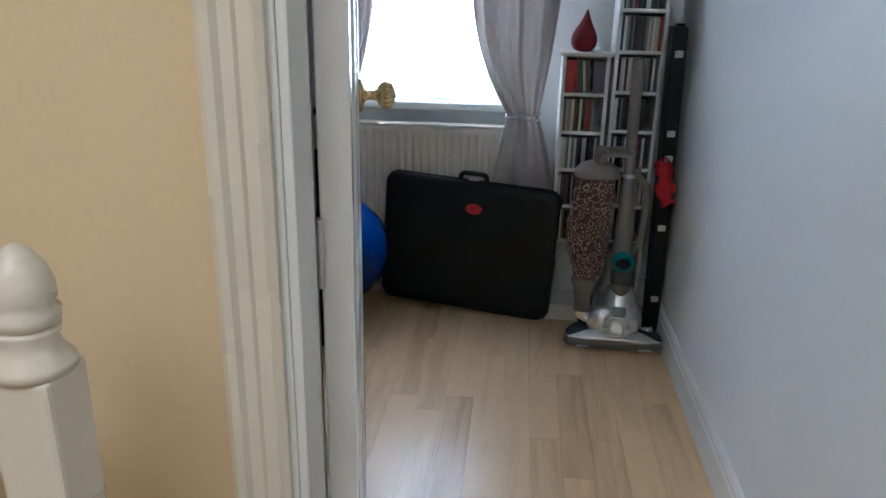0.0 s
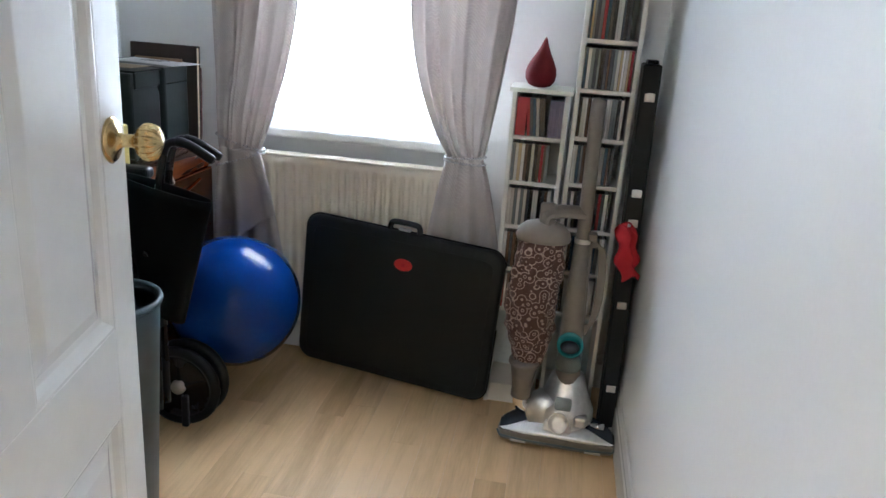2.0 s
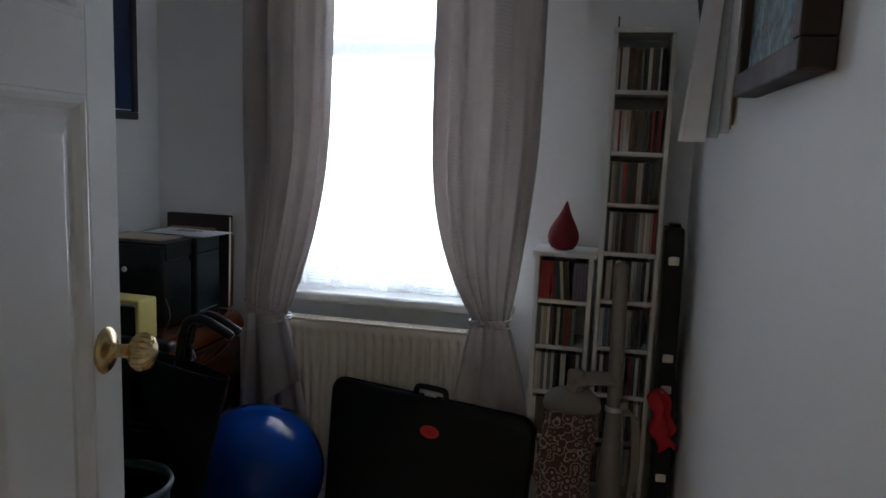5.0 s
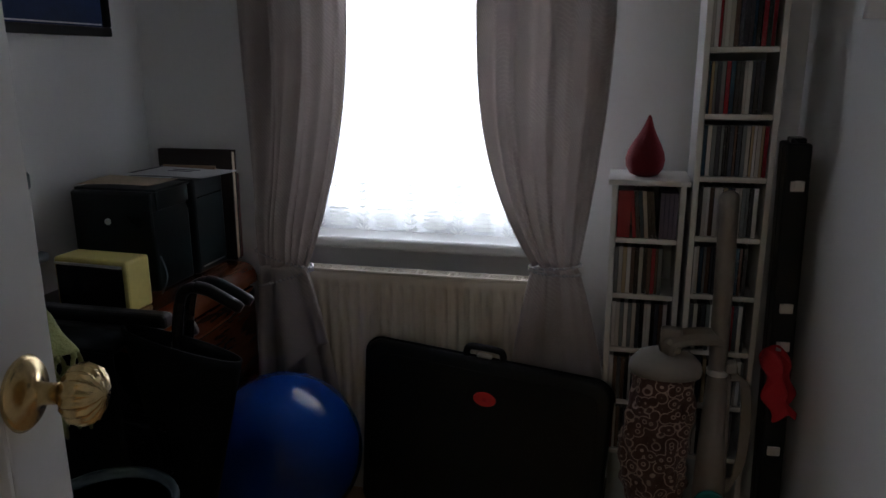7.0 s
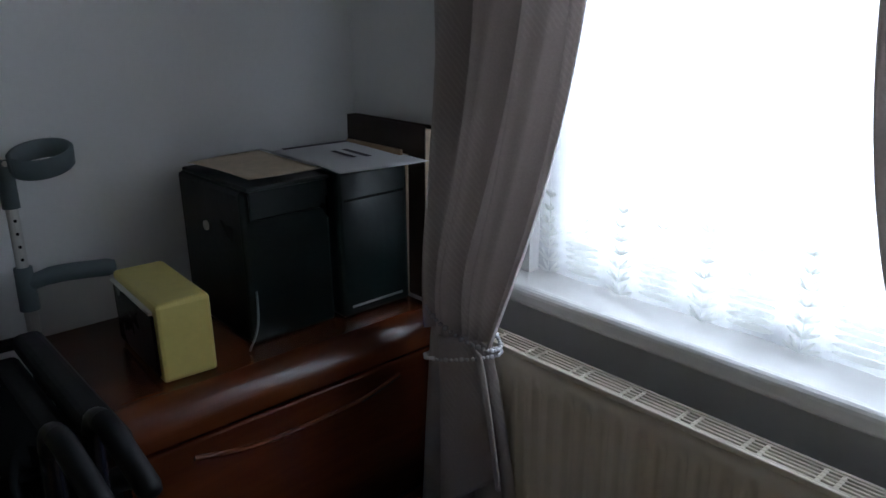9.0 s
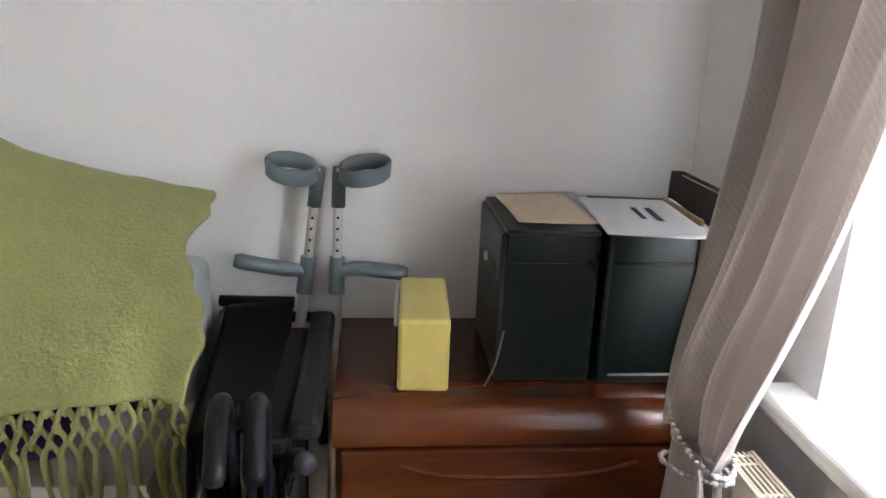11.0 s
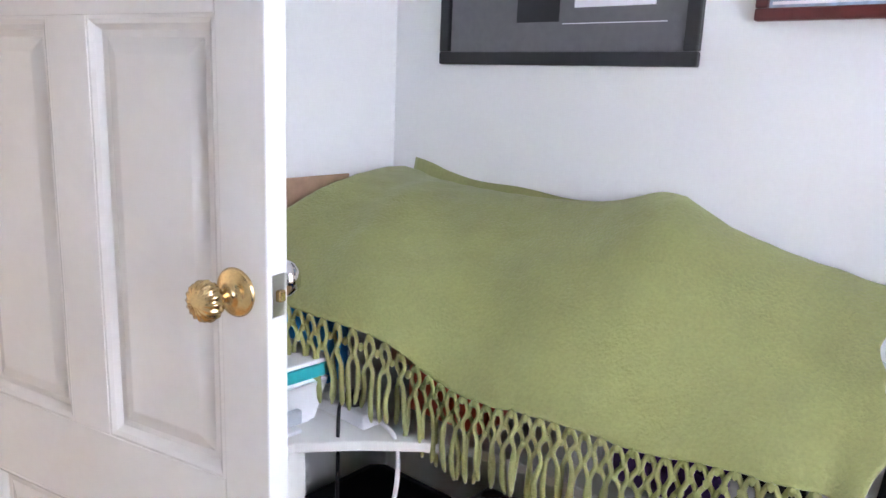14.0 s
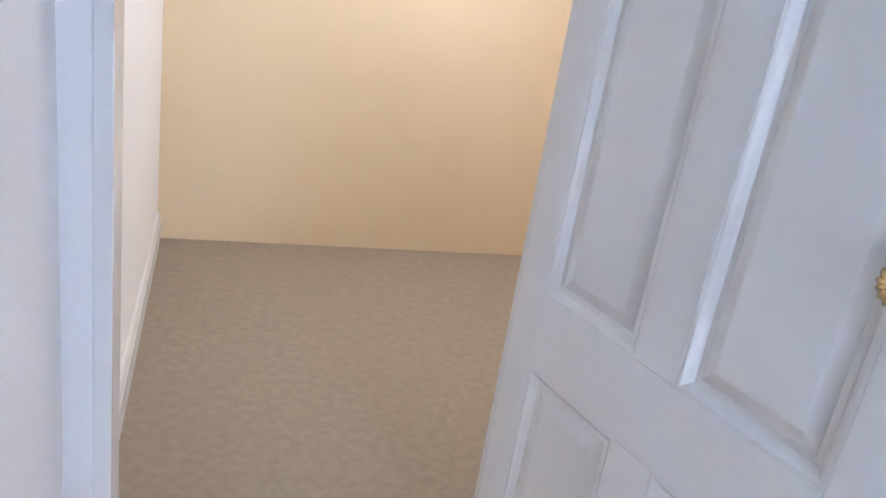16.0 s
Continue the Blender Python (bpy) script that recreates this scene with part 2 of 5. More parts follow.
PAPERB = material("buff_paper", (0.62, 0.50, 0.36), 0.8, vary=0.08)
INK = material("grey_ink", (0.10, 0.09, 0.12), 0.8)
THROW = material("green_throw_wool", (0.275, 0.284, 0.103), 0.95, vary=0.09, scale=9, fine=150, bump=1.0, sheen=0.15)
PRINTW = material("printer_white", (0.76, 0.76, 0.77), 0.4, vary=0.01)
PRINTT = material("printer_turquoise", (0.02, 0.36, 0.38), 0.4)
PRINTG = material("printer_grey", (0.40, 0.43, 0.46), 0.45)
PINK = material("pink_label", (0.72, 0.10, 0.20), 0.6)
BASKET = material("blue_basket_plastic", (0.01, 0.20, 0.48), 0.45)
CARD = material("brown_card", (0.40, 0.26, 0.16), 0.8, vary=0.08)
DARKFR = material("black_picture_frame", (0.018, 0.018, 0.021), 0.35)
REDFR = material("red_brown_frame", (0.10, 0.02, 0.018), 0.35)
GREYMAT = material("grey_mount", (0.14, 0.14, 0.145), 0.8)
NAVY = material("navy_print", (0.015, 0.035, 0.11), 0.6, vary=0.15)
ORANGE = material("orange_red_plastic", (0.42, 0.06, 0.015), 0.5)
PURPLE = material("purple_cloth", (0.08, 0.03, 0.16), 0.9)
SILVER = material("silver_clasp", (0.72, 0.71, 0.68), 0.36, 0.75)


# ---- structure ----
XL, XR, YD, YW, ZC = -1.10, 0.855, 1.13, 3.44, 2.40     # inner faces of the room
WX0, WX1, WZ0, WZ1 = -0.56, 0.27, 0.885, 2.10            # window opening
HX, HY = 0.0, 1.105                                   # door hinge
YH = YD - 0.115                                         # landing face of the door wall
DX0, DX1, DZ = HX - 0.012, HX + 0.776, 2.0


def wall_with_hole(lo, hi, hole, axis):
    """A thick wall with one rectangular hole through it; axis 0: the wall runs along x."""
    bm = bmesh.new()
    a0, a1, z0, z1 = hole
    def piece(p0, p1, q0, q1):
        if p1 - p0 > 1e-4 and q1 - q0 > 1e-4:
            if axis == 0:
                box((p0, lo[1], q0), (p1, hi[1], q1), 0, bm)
            else:
                box((lo[0], p0, q0), (hi[0], p1, q1), 0, bm)
    s, e = lo[axis], hi[axis]
    piece(s, a0, lo[2], hi[2])
    piece(a1, e, lo[2], hi[2])
    piece(a0, a1, lo[2], z0)
    piece(a0, a1, z1, hi[2])
    return bm


setting("wall_window", wall_with_hole((XL - 0.12, YW, 0), (XR + 0.12, YW + 0.26, ZC), (WX0, WX1, WZ0, WZ1), 0), WALL, "plain white painted wall with a window opening", "wall")
setting("wall_left", box((XL - 0.12, YD, 0), (XL, YW, ZC)), WALL, "plain white painted wall behind the desk", "wall")
setting("wall_right", box((XR, -1.3, 0), (XR + 0.12, YW, ZC)), WALL, "plain white painted wall running on to the landing", "wall")
setting("wall_door", wall_with_hole((XL - 0.12, YH + 0.004, 0), (XR, YD, ZC), (DX0 - 0.03, DX1 + 0.03, 0, DZ + 0.03), 0), WALL, "white painted wall with the doorway", "wall")
setting("wall_landing_skin", wall_with_hole((-1.6, YH - 0.004, 0), (XR, YH + 0.004, ZC), (DX0 - 0.03, DX1 + 0.03, 0, DZ + 0.03), 0), CREAM, "warm cream painted landing wall", "wall")
setting("wall_landing_far", box((-1.6, -1.42, 0), (XR + 0.12, -1.30, ZC)), CREAM, "cream painted landing wall", "wall")
setting("wall_landing_side", box((-1.72, -1.42, 0), (-1.6, YH, ZC)), CREAM, "cream painted landing side wall", "wall")
setting("ceiling", box((-1.72, -1.42, ZC), (XR + 0.12, YW + 0.26, ZC + 0.1)), CEIL, "flat white painted ceiling", "ceiling")
setting("floor", box((XL - 0.12, YD - 0.06, -0.1), (XR + 0.12, YW + 0.26, -0.012)), BEECH, "underlay below the laminate floor", "floor")
setting("floor_landing", box((-1.72, -1.42, -0.1), (XR + 0.12, YD - 0.06, 0.0)), CARPET, "brown carpeted landing floor", "floor")


def skirting(name, a, b, inward, mat=GLOSSW, h=0.135, label="moulded white painted skirting board"):
    """A moulded board along the foot of a wall from a to b."""
    a, b = Vector((*a, 0)), Vector((*b, 0))
    n = Vector((*inward, 0))
    bm = bmesh.new()
    prof = [(0, 0), (0.017, 0), (0.017, h * 0.72), (0.013, h * 0.78), (0.013, h * 0.86), (0.006, h * 0.97), (0, h)]
    rings = [[bm.verts.new(p + n * d + Vector((0, 0, z))) for d, z in prof] for p in (a, b)]
    k = len(prof)
    for i in range(k):
        bm.faces.new((rings[0][i], rings[0][(i + 1) % k], rings[1][(i + 1) % k], rings[1][i]))
    bm.faces.new(rings[0][::-1])
    bm.faces.new(rings[1])
    return setting(name, bm, mat, label, "skirting board")


skirting("baseboard_right", (XR, -1.3), (XR, YW), (-1, 0))
skirting("baseboard_window", (XL + 0.02, YW), (XR - 0.018, YW), (0, -1))
skirting("baseboard_left", (XL, YD + 0.02), (XL, YW - 0.018), (1, 0))
skirting("baseboard_door", (XL + 0.02, YD), (DX0 - 0.11, YD), (0, 1))

# ---- door frame and door ----
frame_top = tagged(new("door_frame"), "cream gloss-painted moulded door frame around the open doorway", "door frame", "", "structure")
part("jamb", box((DX0 - 0.03, YH - 0.006, 0), (DX0, YD + 0.006, DZ), 0.002), GLOSSW, frame_top)
part("jamb", box((DX1, YH - 0.006, 0), (DX1 + 0.03, YD + 0.006, DZ), 0.002), GLOSSW, frame_top)
part("head", box((DX0 - 0.03, YH - 0.006, DZ), (DX1 + 0.03, YD + 0.006, DZ + 0.03), 0.002), GLOSSW, frame_top)
part("stop", box((DX0, YH - 0.003, 0), (DX0 + 0.012, YH + 0.070, DZ - 0.001), 0.002), GLOSSW, frame_top)


def architrave(x0, x1, y, out, mat):
    """Upright moulding with stepped profile; the inner edge is at x1."""
    s = 1 if x1 > x0 else -1
    w = abs(x1 - x0)
    prof = [(0, 0), (0, 0.020), (0.008, 0.026), (0.018, 0.026), (0.024, 0.019), (w * 0.55, 0.017), (w * 0.6, 0.012), (w * 0.82, 0.012), (w * 0.88, 0.016), (w, 0.010), (w, 0)]
    bm = bmesh.new()
    rings = [[bm.verts.new((x0 + s * d, y + out * h, z)) for d, h in prof] for z in (0, DZ + 0.005)]
    k = len(prof)
    for i in range(k):
        bm.faces.new((rings[0][i], rings[0][(i + 1) % k], rings[1][(i + 1) % k], rings[1][i]))
    bm.faces.new(rings[0][::-1])
    bm.faces.new(rings[1])
    return part("architrave", bm, mat, frame_top)


architrave(DX0 - 0.075, DX0 - 0.008, YH - 0.006, -1, GLOSSC)
architrave(DX0 - 0.09, DX0 - 0.008, YD + 0.003, 1, GLOSSW)
part("architrave", box((DX0 - 0.105, YH - 0.026, DZ + 0.006), (DX1 + 0.05, YH - 0.006, DZ + 0.10), 0.006), GLOSSC, frame_top)
part("architrave", box((DX0 - 0.09, YD + 0.003, DZ + 0.006), (DX1 + 0.05, YD + 0.021, DZ + 0.10), 0.006), GLOSSW, frame_top)

THETA, DW, DT, DH = 101.6, 0.764, 0.040, 1.985
door = tagged(new("door_1"), "white gloss-painted six-panel door standing open into the room", "door", "", "structure")
door.matrix_basis = pose(HX, HY, 0.008, 0, 0, THETA)


def door_leaf():
    """Stiles and rails with sunk, raised-and-fielded panels on both faces; x along the width, y from -DT to 0."""
    xs = [0.0, 0.085, 0.335, 0.425, 0.679, DW]
    zs = [0.0, 0.20, 0.675, 0.825, 1.48, 1.58, DH - 0.115, DH]
    for k, (a, b) in enumerate(((0.0, xs[1]), (xs[4], DW))):
        part("stile", box((a, -DT, 0), (b, 0, DH), 0.0025), GLOSSW, door)
    for z0, z1 in ((0, zs[1]), (zs[2], zs[3]), (zs[4], zs[5]), (zs[6], DH)):
        part("rail", box((xs[1], -DT, z0), (xs[4], 0, z1), 0.0015), GLOSSW, door)
    for z0, z1 in ((zs[1], zs[2]), (zs[3], zs[4]), (zs[5], zs[6])):
        part("mullion", box((xs[2], -DT, z0), (xs[3], 0, z1), 0.0015), GLOSSW, door)
        for x0, x1 in ((xs[1], xs[2]), (xs[3], xs[4])):
            bm = box((x0, -DT / 2 - 0.006, z0), (x1, -DT / 2 + 0.006, z1))
            for face, s in ((-DT, 1), (0.0, -1)):
                def ring(d, h):
                    return [(x0 + d, face + s * h, z0 + d), (x1 - d, face + s * h, z0 + d), (x1 - d, face + s * h, z1 - d), (x0 + d, face + s * h, z1 - d)]
                loops = [ring(0.0, 0.001), ring(0.005, 0.0005), ring(0.012, 0.004), ring(0.020, 0.012), ring(0.030, 0.013), ring(0.052, 0.006), ring(0.055, 0.0055)]
                vs = [[bm.verts.new(p) for p in lp] for lp in loops]
                for a, b in zip(vs, vs[1:]):
                    for i in range(4):
                        bm.faces.new((a[i], a[(i + 1) % 4], b[(i + 1) % 4], b[i]))
                bm.faces.new(vs[-1])
            part("panel", bm, GLOSSW, door)


door_leaf()
KX, KZ = DW - 0.055, 1.115
brass = part("knob", lathe([(0.0, 0), (0.033, 0), (0.035, 0.003), (0.031, 0.007), (0.020, 0.010), (0.012, 0.014), (0.010, 0.020), (0.010, 0.034), (0.013, 0.038), (0.015, 0.040)], 36,
                           m=pose(KX, -DT, KZ, 90)), BRASS, door, "aged brass rose of a fluted door knob", True)
part("fluted_grip", lathe([(0.010, 0.038), (0.020, 0.041), (0.028, 0.050), (0.029, 0.058), (0.025, 0.068), (0.014, 0.074), (0.006, 0.075), (0.003, 0.077)], 96, ribs=16, depth=0.13,
                          m=pose(KX, -DT, KZ, 90)), BRASS, brass, "fluted brass knob", True)
chrome = part("knob", lathe([(0.0, 0), (0.036, 0), (0.038, 0.003), (0.033, 0.008), (0.018, 0.011), (0.010, 0.016), (0.009, 0.034)], 36, m=pose(KX, 0, KZ, -90)), CHROME, door, "chrome rose of a round door knob", True)
part("round_grip", lathe([(0.008, 0.032), (0.018, 0.035), (0.026, 0.044), (0.0285, 0.054), (0.026, 0.064), (0.016, 0.073), (0.004, 0.076)], 36, m=pose(KX, 0, KZ, -90)), CHROME, chrome, "polished chrome knob", True)
part("latch_plate", box((DW, -0.032, KZ - 0.03), (DW + 0.0015, -0.008, KZ + 0.03), 0.0005), STEEL, door)
part("latch", box((DW, -0.026, KZ - 0.008), (DW + 0.010, -0.014, KZ + 0.008), 0.002), BRASS, door)
for z in (0.25, 1.02, 1.72):
    part("hinge", along([(-0.006, 0.002, z - 0.045), (-0.006, 0.002, z + 0.045)], 0.006, 10), STEEL, door)
    part("hinge_leaf", box((-0.0015, -0.034, z - 0.045), (0.0, -0.002, z + 0.045)), GLOSSW, door)
part("sticky_pad", box((0.47, 0.0, 0.80), (0.525, 0.004, 0.88), 0.001), BLACKP, door, "small black pad stuck to the door")

# ---- window ----
win = tagged(new("window_1"), "white upvc window with a fixed pane below a top light", "window", "", "structure")
FY = YW + 0.068
fw = 0.055
part("window_frame", box((WX0, FY, WZ0), (WX0 + fw, FY + 0.06, WZ1), 0.006), UPVC, win)
part("window_frame", box((WX1 - fw, FY, WZ0), (WX1, FY + 0.06, WZ1), 0.006), UPVC, win)
part("window_frame", box((WX0 + fw, FY, WZ0), (WX1 - fw, FY + 0.06, WZ0 + fw), 0.006), UPVC, win)
part("window_frame", box((WX0 + fw, FY, WZ1 - fw), (WX1 - fw, FY + 0.06, WZ1), 0.006), UPVC, win)
part("transom", box((WX0 + fw, FY, 1.745), (WX1 - fw, FY + 0.06, 1.80), 0.006), UPVC, win)
GLASS = bpy.data.materials.new("window_glass")
GLASS.use_nodes = True
_nt, _bs = tree(GLASS)
_bs.inputs["Transmission Weight"].default_value, _bs.inputs["Roughness"].default_value, _bs.inputs["IOR"].default_value = 1.0, 0.0, 1.45
for z0, z1 in ((WZ0 + fw, 1.745), (1.80, WZ1 - fw)):
    g = part("pane", box((WX0 + fw, FY + 0.028, z0), (WX1 - fw, FY + 0.034, z1)), GLASS, win)
    g.visible_shadow = False
part("window_handle", along([(-0.15, FY - 0.012, 0.935), (-0.06, FY - 0.014, 0.935)], [0.009, 0.007], 10), UPVC, win)
# sill board with rounded nose and ears past the reveal
setting("window_sill", box((WX0 - 0.07, YW - 0.068, WZ0 - 0.034), (WX1 + 0.03, FY + 0.01, WZ0 + 0.003), 0.013, seg=4), GLOSSW, "white painted window board with rounded front edge", "window sill")

# ---- light from outside ----
backdrop = bpy.data.materials.new("bright_overcast_sky")
backdrop.use_nodes = True
_nt, _bs = tree(backdrop)
_bs.inputs["Base Color"].default_value = (0, 0, 0, 1)
_bs.inputs["Emission Color"].default_value, _bs.inputs["Emission Strength"].default_value = (0.93, 0.97, 1.0, 1), SKY_GLOW
setting("backdrop", box((-6, 7.0, -2), (6, 7.1, 8)), backdrop, "blown-out white overcast sky outside", "sky")


# ---- floor boards ----
def floor_planks():
    """Two-strip laminate boards laid along the room, staggered."""
    w, strips = 0.192, 2
    sw = w / strips
    meshes = {}
    floor = bpy.data.objects["floor"]
    x = XL - 0.02
    rnd = random.Random(5)
    n = 0
    while x < XR:
        for s in range(strips):
            x0 = x + s * sw
            y = YD - 0.06 - rnd.uniform(0.0, 0.5)
            while y < YW:
                ln = rnd.choice((0.45, 0.62, 0.80))
                a, b = max(y, YD - 0.06), min(y + ln, YW)
                l2, r2 = max(x0, XL), min(x0 + sw, XR)
                if b - a > 0.01 and r2 - l2 > 0.005:
                    key = (round(r2 - l2, 4), round(b - a, 4))
                    if key not in meshes:
                        bm = box((0.0002, 0.0003, -0.012), (key[0] - 0.0002 - (0.0003 if s == strips - 1 else 0), key[1] - 0.0003, 0.0), 0)
                        me = bpy.data.meshes.new("plank")
                        bm.to_mesh(me)
                        bm.free()
                        me.materials.append(BEECH)
                        meshes[key] = me
                    ob = new("plank", meshes[key])
                    ob.location = (l2, a, 0)
                    ob.parent = floor
                    n += 1
                y += ln
        x += w
    return n


# ---- window side of the room ----
def radiator():
    ob = thing("radiator", "cream enamelled convector radiator under the window", "radiator", (-0.16, 3.298, 0.168))
    w, h, d = 0.80, 0.63, 0.056
    def face(u, v):
        x = -w / 2 + u * w
        p = (x / 0.0335) % 1.0
        k = min(1.0, max(0.0, (abs(p - 0.5) - 0.16) / 0.12))
        e = min(v, 1 - v) * h
        fade = min(1.0, max(0.0, (e - 0.03) / 0.02))
        y = 0.012 * (1 - k) * fade
        if e < 0.015:
            y += 0.012 * (1 - e / 0.015)
        return (x, y, v * h)
    part("front_panel", sheet(face, 240, 36, 0.0), RADW, ob, "", True)
    part("back_panel", box((-w / 2, d - 0.012, 0.0), (w / 2, d, h), 0.003), RADW, ob)
    for s in (-1, 1):
        part("side_panel", box((s * w / 2 - 0.004, 0.002, 0.01), (s * w / 2 + 0.004, d, h - 0.004), 0.002), RADW, ob)
    grille = part("grille", box((-w / 2, 0.004, h - 0.002), (w / 2, 0.010, h + 0.008), 0.002), RADW, ob)
    part("rim", box((-w / 2, d - 0.006, h - 0.002), (w / 2, d, h + 0.008), 0.002), RADW, grille)
    for k in range(5):
        y = 0.0110 + 0.0084 * k
        part("long_bar", box((-w / 2 + 0.002, y, h - 0.001), (w / 2 - 0.002, y + 0.0034, h + 0.007), 0.0010), RADW, grille)
    x = -w / 2 + 0.01
    while x < w / 2 - 0.02:
        for dx in (0.0, 0.022):
            part("cross_bar", box((x + dx, 0.008, h - 0.002), (x + dx + 0.006, d - 0.007, h + 0.0064)), RADW, grille)
        x += 0.096
    part("fins", box((-w / 2 + 0.01, 0.020, 0.03), (w / 2 - 0.01, d - 0.016, h - 0.03)), STEEL, ob)
    for s in (-1, 1):
        part("bracket", box((s * 0.28 - 0.015, d, 0.08), (s * 0.28 + 0.015, YW - 3.298, 0.5)), STEEL, ob)
        part("pipe", along(curve_points([(s * (w / 2 + 0.004), 0.03, 0.04), (s * (w / 2 + 0.03), 0.03, 0.03), (s * (w / 2 + 0.035), 0.03, -0.05), (s * (w / 2 + 0.035), 0.03, -0.168)], 5), 0.0075, 8), RADW, ob)
    return ob


radiator()

# woven leaf lines on the curtains
_nt, _bs = tree(CURT)
_co = _nt.nodes.new("ShaderNodeTexCoord")
_w1 = _nt.nodes.new("ShaderNodeTexWave")
_w1.wave_type, _w1.bands_direction = "BANDS", "DIAGONAL"
_w1.inputs["Scale"].default_value, _w1.inputs["Distortion"].default_value, _w1.inputs["Detail"].default_value = 46, 2.2, 1
_vo = _nt.nodes.new("ShaderNodeTexVoronoi")
_vo.inputs["Scale"].default_value = 7
_mp = _nt.nodes.new("ShaderNodeMapping")
_mp.inputs["Scale"].default_value = (1.6, 1.6, 0.7)
_nt.links.new(_co.outputs["Object"], _mp.inputs["Vector"])
_nt.links.new(_mp.outputs[0], _vo.inputs["Vector"])
_nt.links.new(_co.outputs["Object"], _w1.inputs["Vector"])
_gt = _nt.nodes.new("ShaderNodeMath")
_gt.operation = "GREATER_THAN"
_gt.inputs[1].default_value = 0.74
_nt.links.new(_w1.outputs["Fac"], _gt.inputs[0])
_g2 = _nt.nodes.new("ShaderNodeMath")
_g2.operation = "GREATER_THAN"
_g2.inputs[1].default_value = 0.55
_sep = _nt.nodes.new("ShaderNodeSeparateColor")
_nt.links.new(_vo.outputs["Color"], _sep.inputs[0])
_nt.links.new(_sep.outputs[0], _g2.inputs[0])
_mu = _nt.nodes.new("ShaderNodeMath")
_mu.operation = "MULTIPLY"
_nt.links.new(_gt.outputs[0], _mu.inputs[0])
_nt.links.new(_g2.outputs[0], _mu.inputs[1])
_mx = _nt.nodes.new("ShaderNodeMix")
_mx.data_type = "RGBA"
_old = _bs.inputs["Base Color"].links[0].from_socket
_sc = _nt.nodes.new("ShaderNodeMath")
_sc.operation = "MULTIPLY"
_sc.inputs[1].default_value = 0.6
_nt.links.new(_mu.outputs[0], _sc.inputs[0])
_nt.links.new(_sc.outputs[0], _mx.inputs[0])
_nt.links.new(_old, _mx.inputs[6])
_mx.inputs[7].default_value = (0.66, 0.62, 0.59, 1)
_nt.links.new(_mx.outputs[2], _bs.inputs["Base Color"])
# daylight passes thinly through the cloth
_tl = _nt.nodes.new("ShaderNodeBsdfTranslucent")
_tl.inputs[0].default_value = (0.52, 0.475, 0.45, 1)
_ms = _nt.nodes.new("ShaderNodeMixShader")
_ms.inputs[0].default_value = 0.36
_out = _nt.nodes["Material Output"]
_nt.links.new(_bs.outputs[0], _ms.inputs[1])
_nt.links.new(_tl.outputs[0], _ms.inputs[2])
_nt.links.new(_ms.outputs[0], _out.inputs[0])
BEAD = material("pearl_beads", (0.72, 0.72, 0.74), 0.15, 0.3, bump=0)


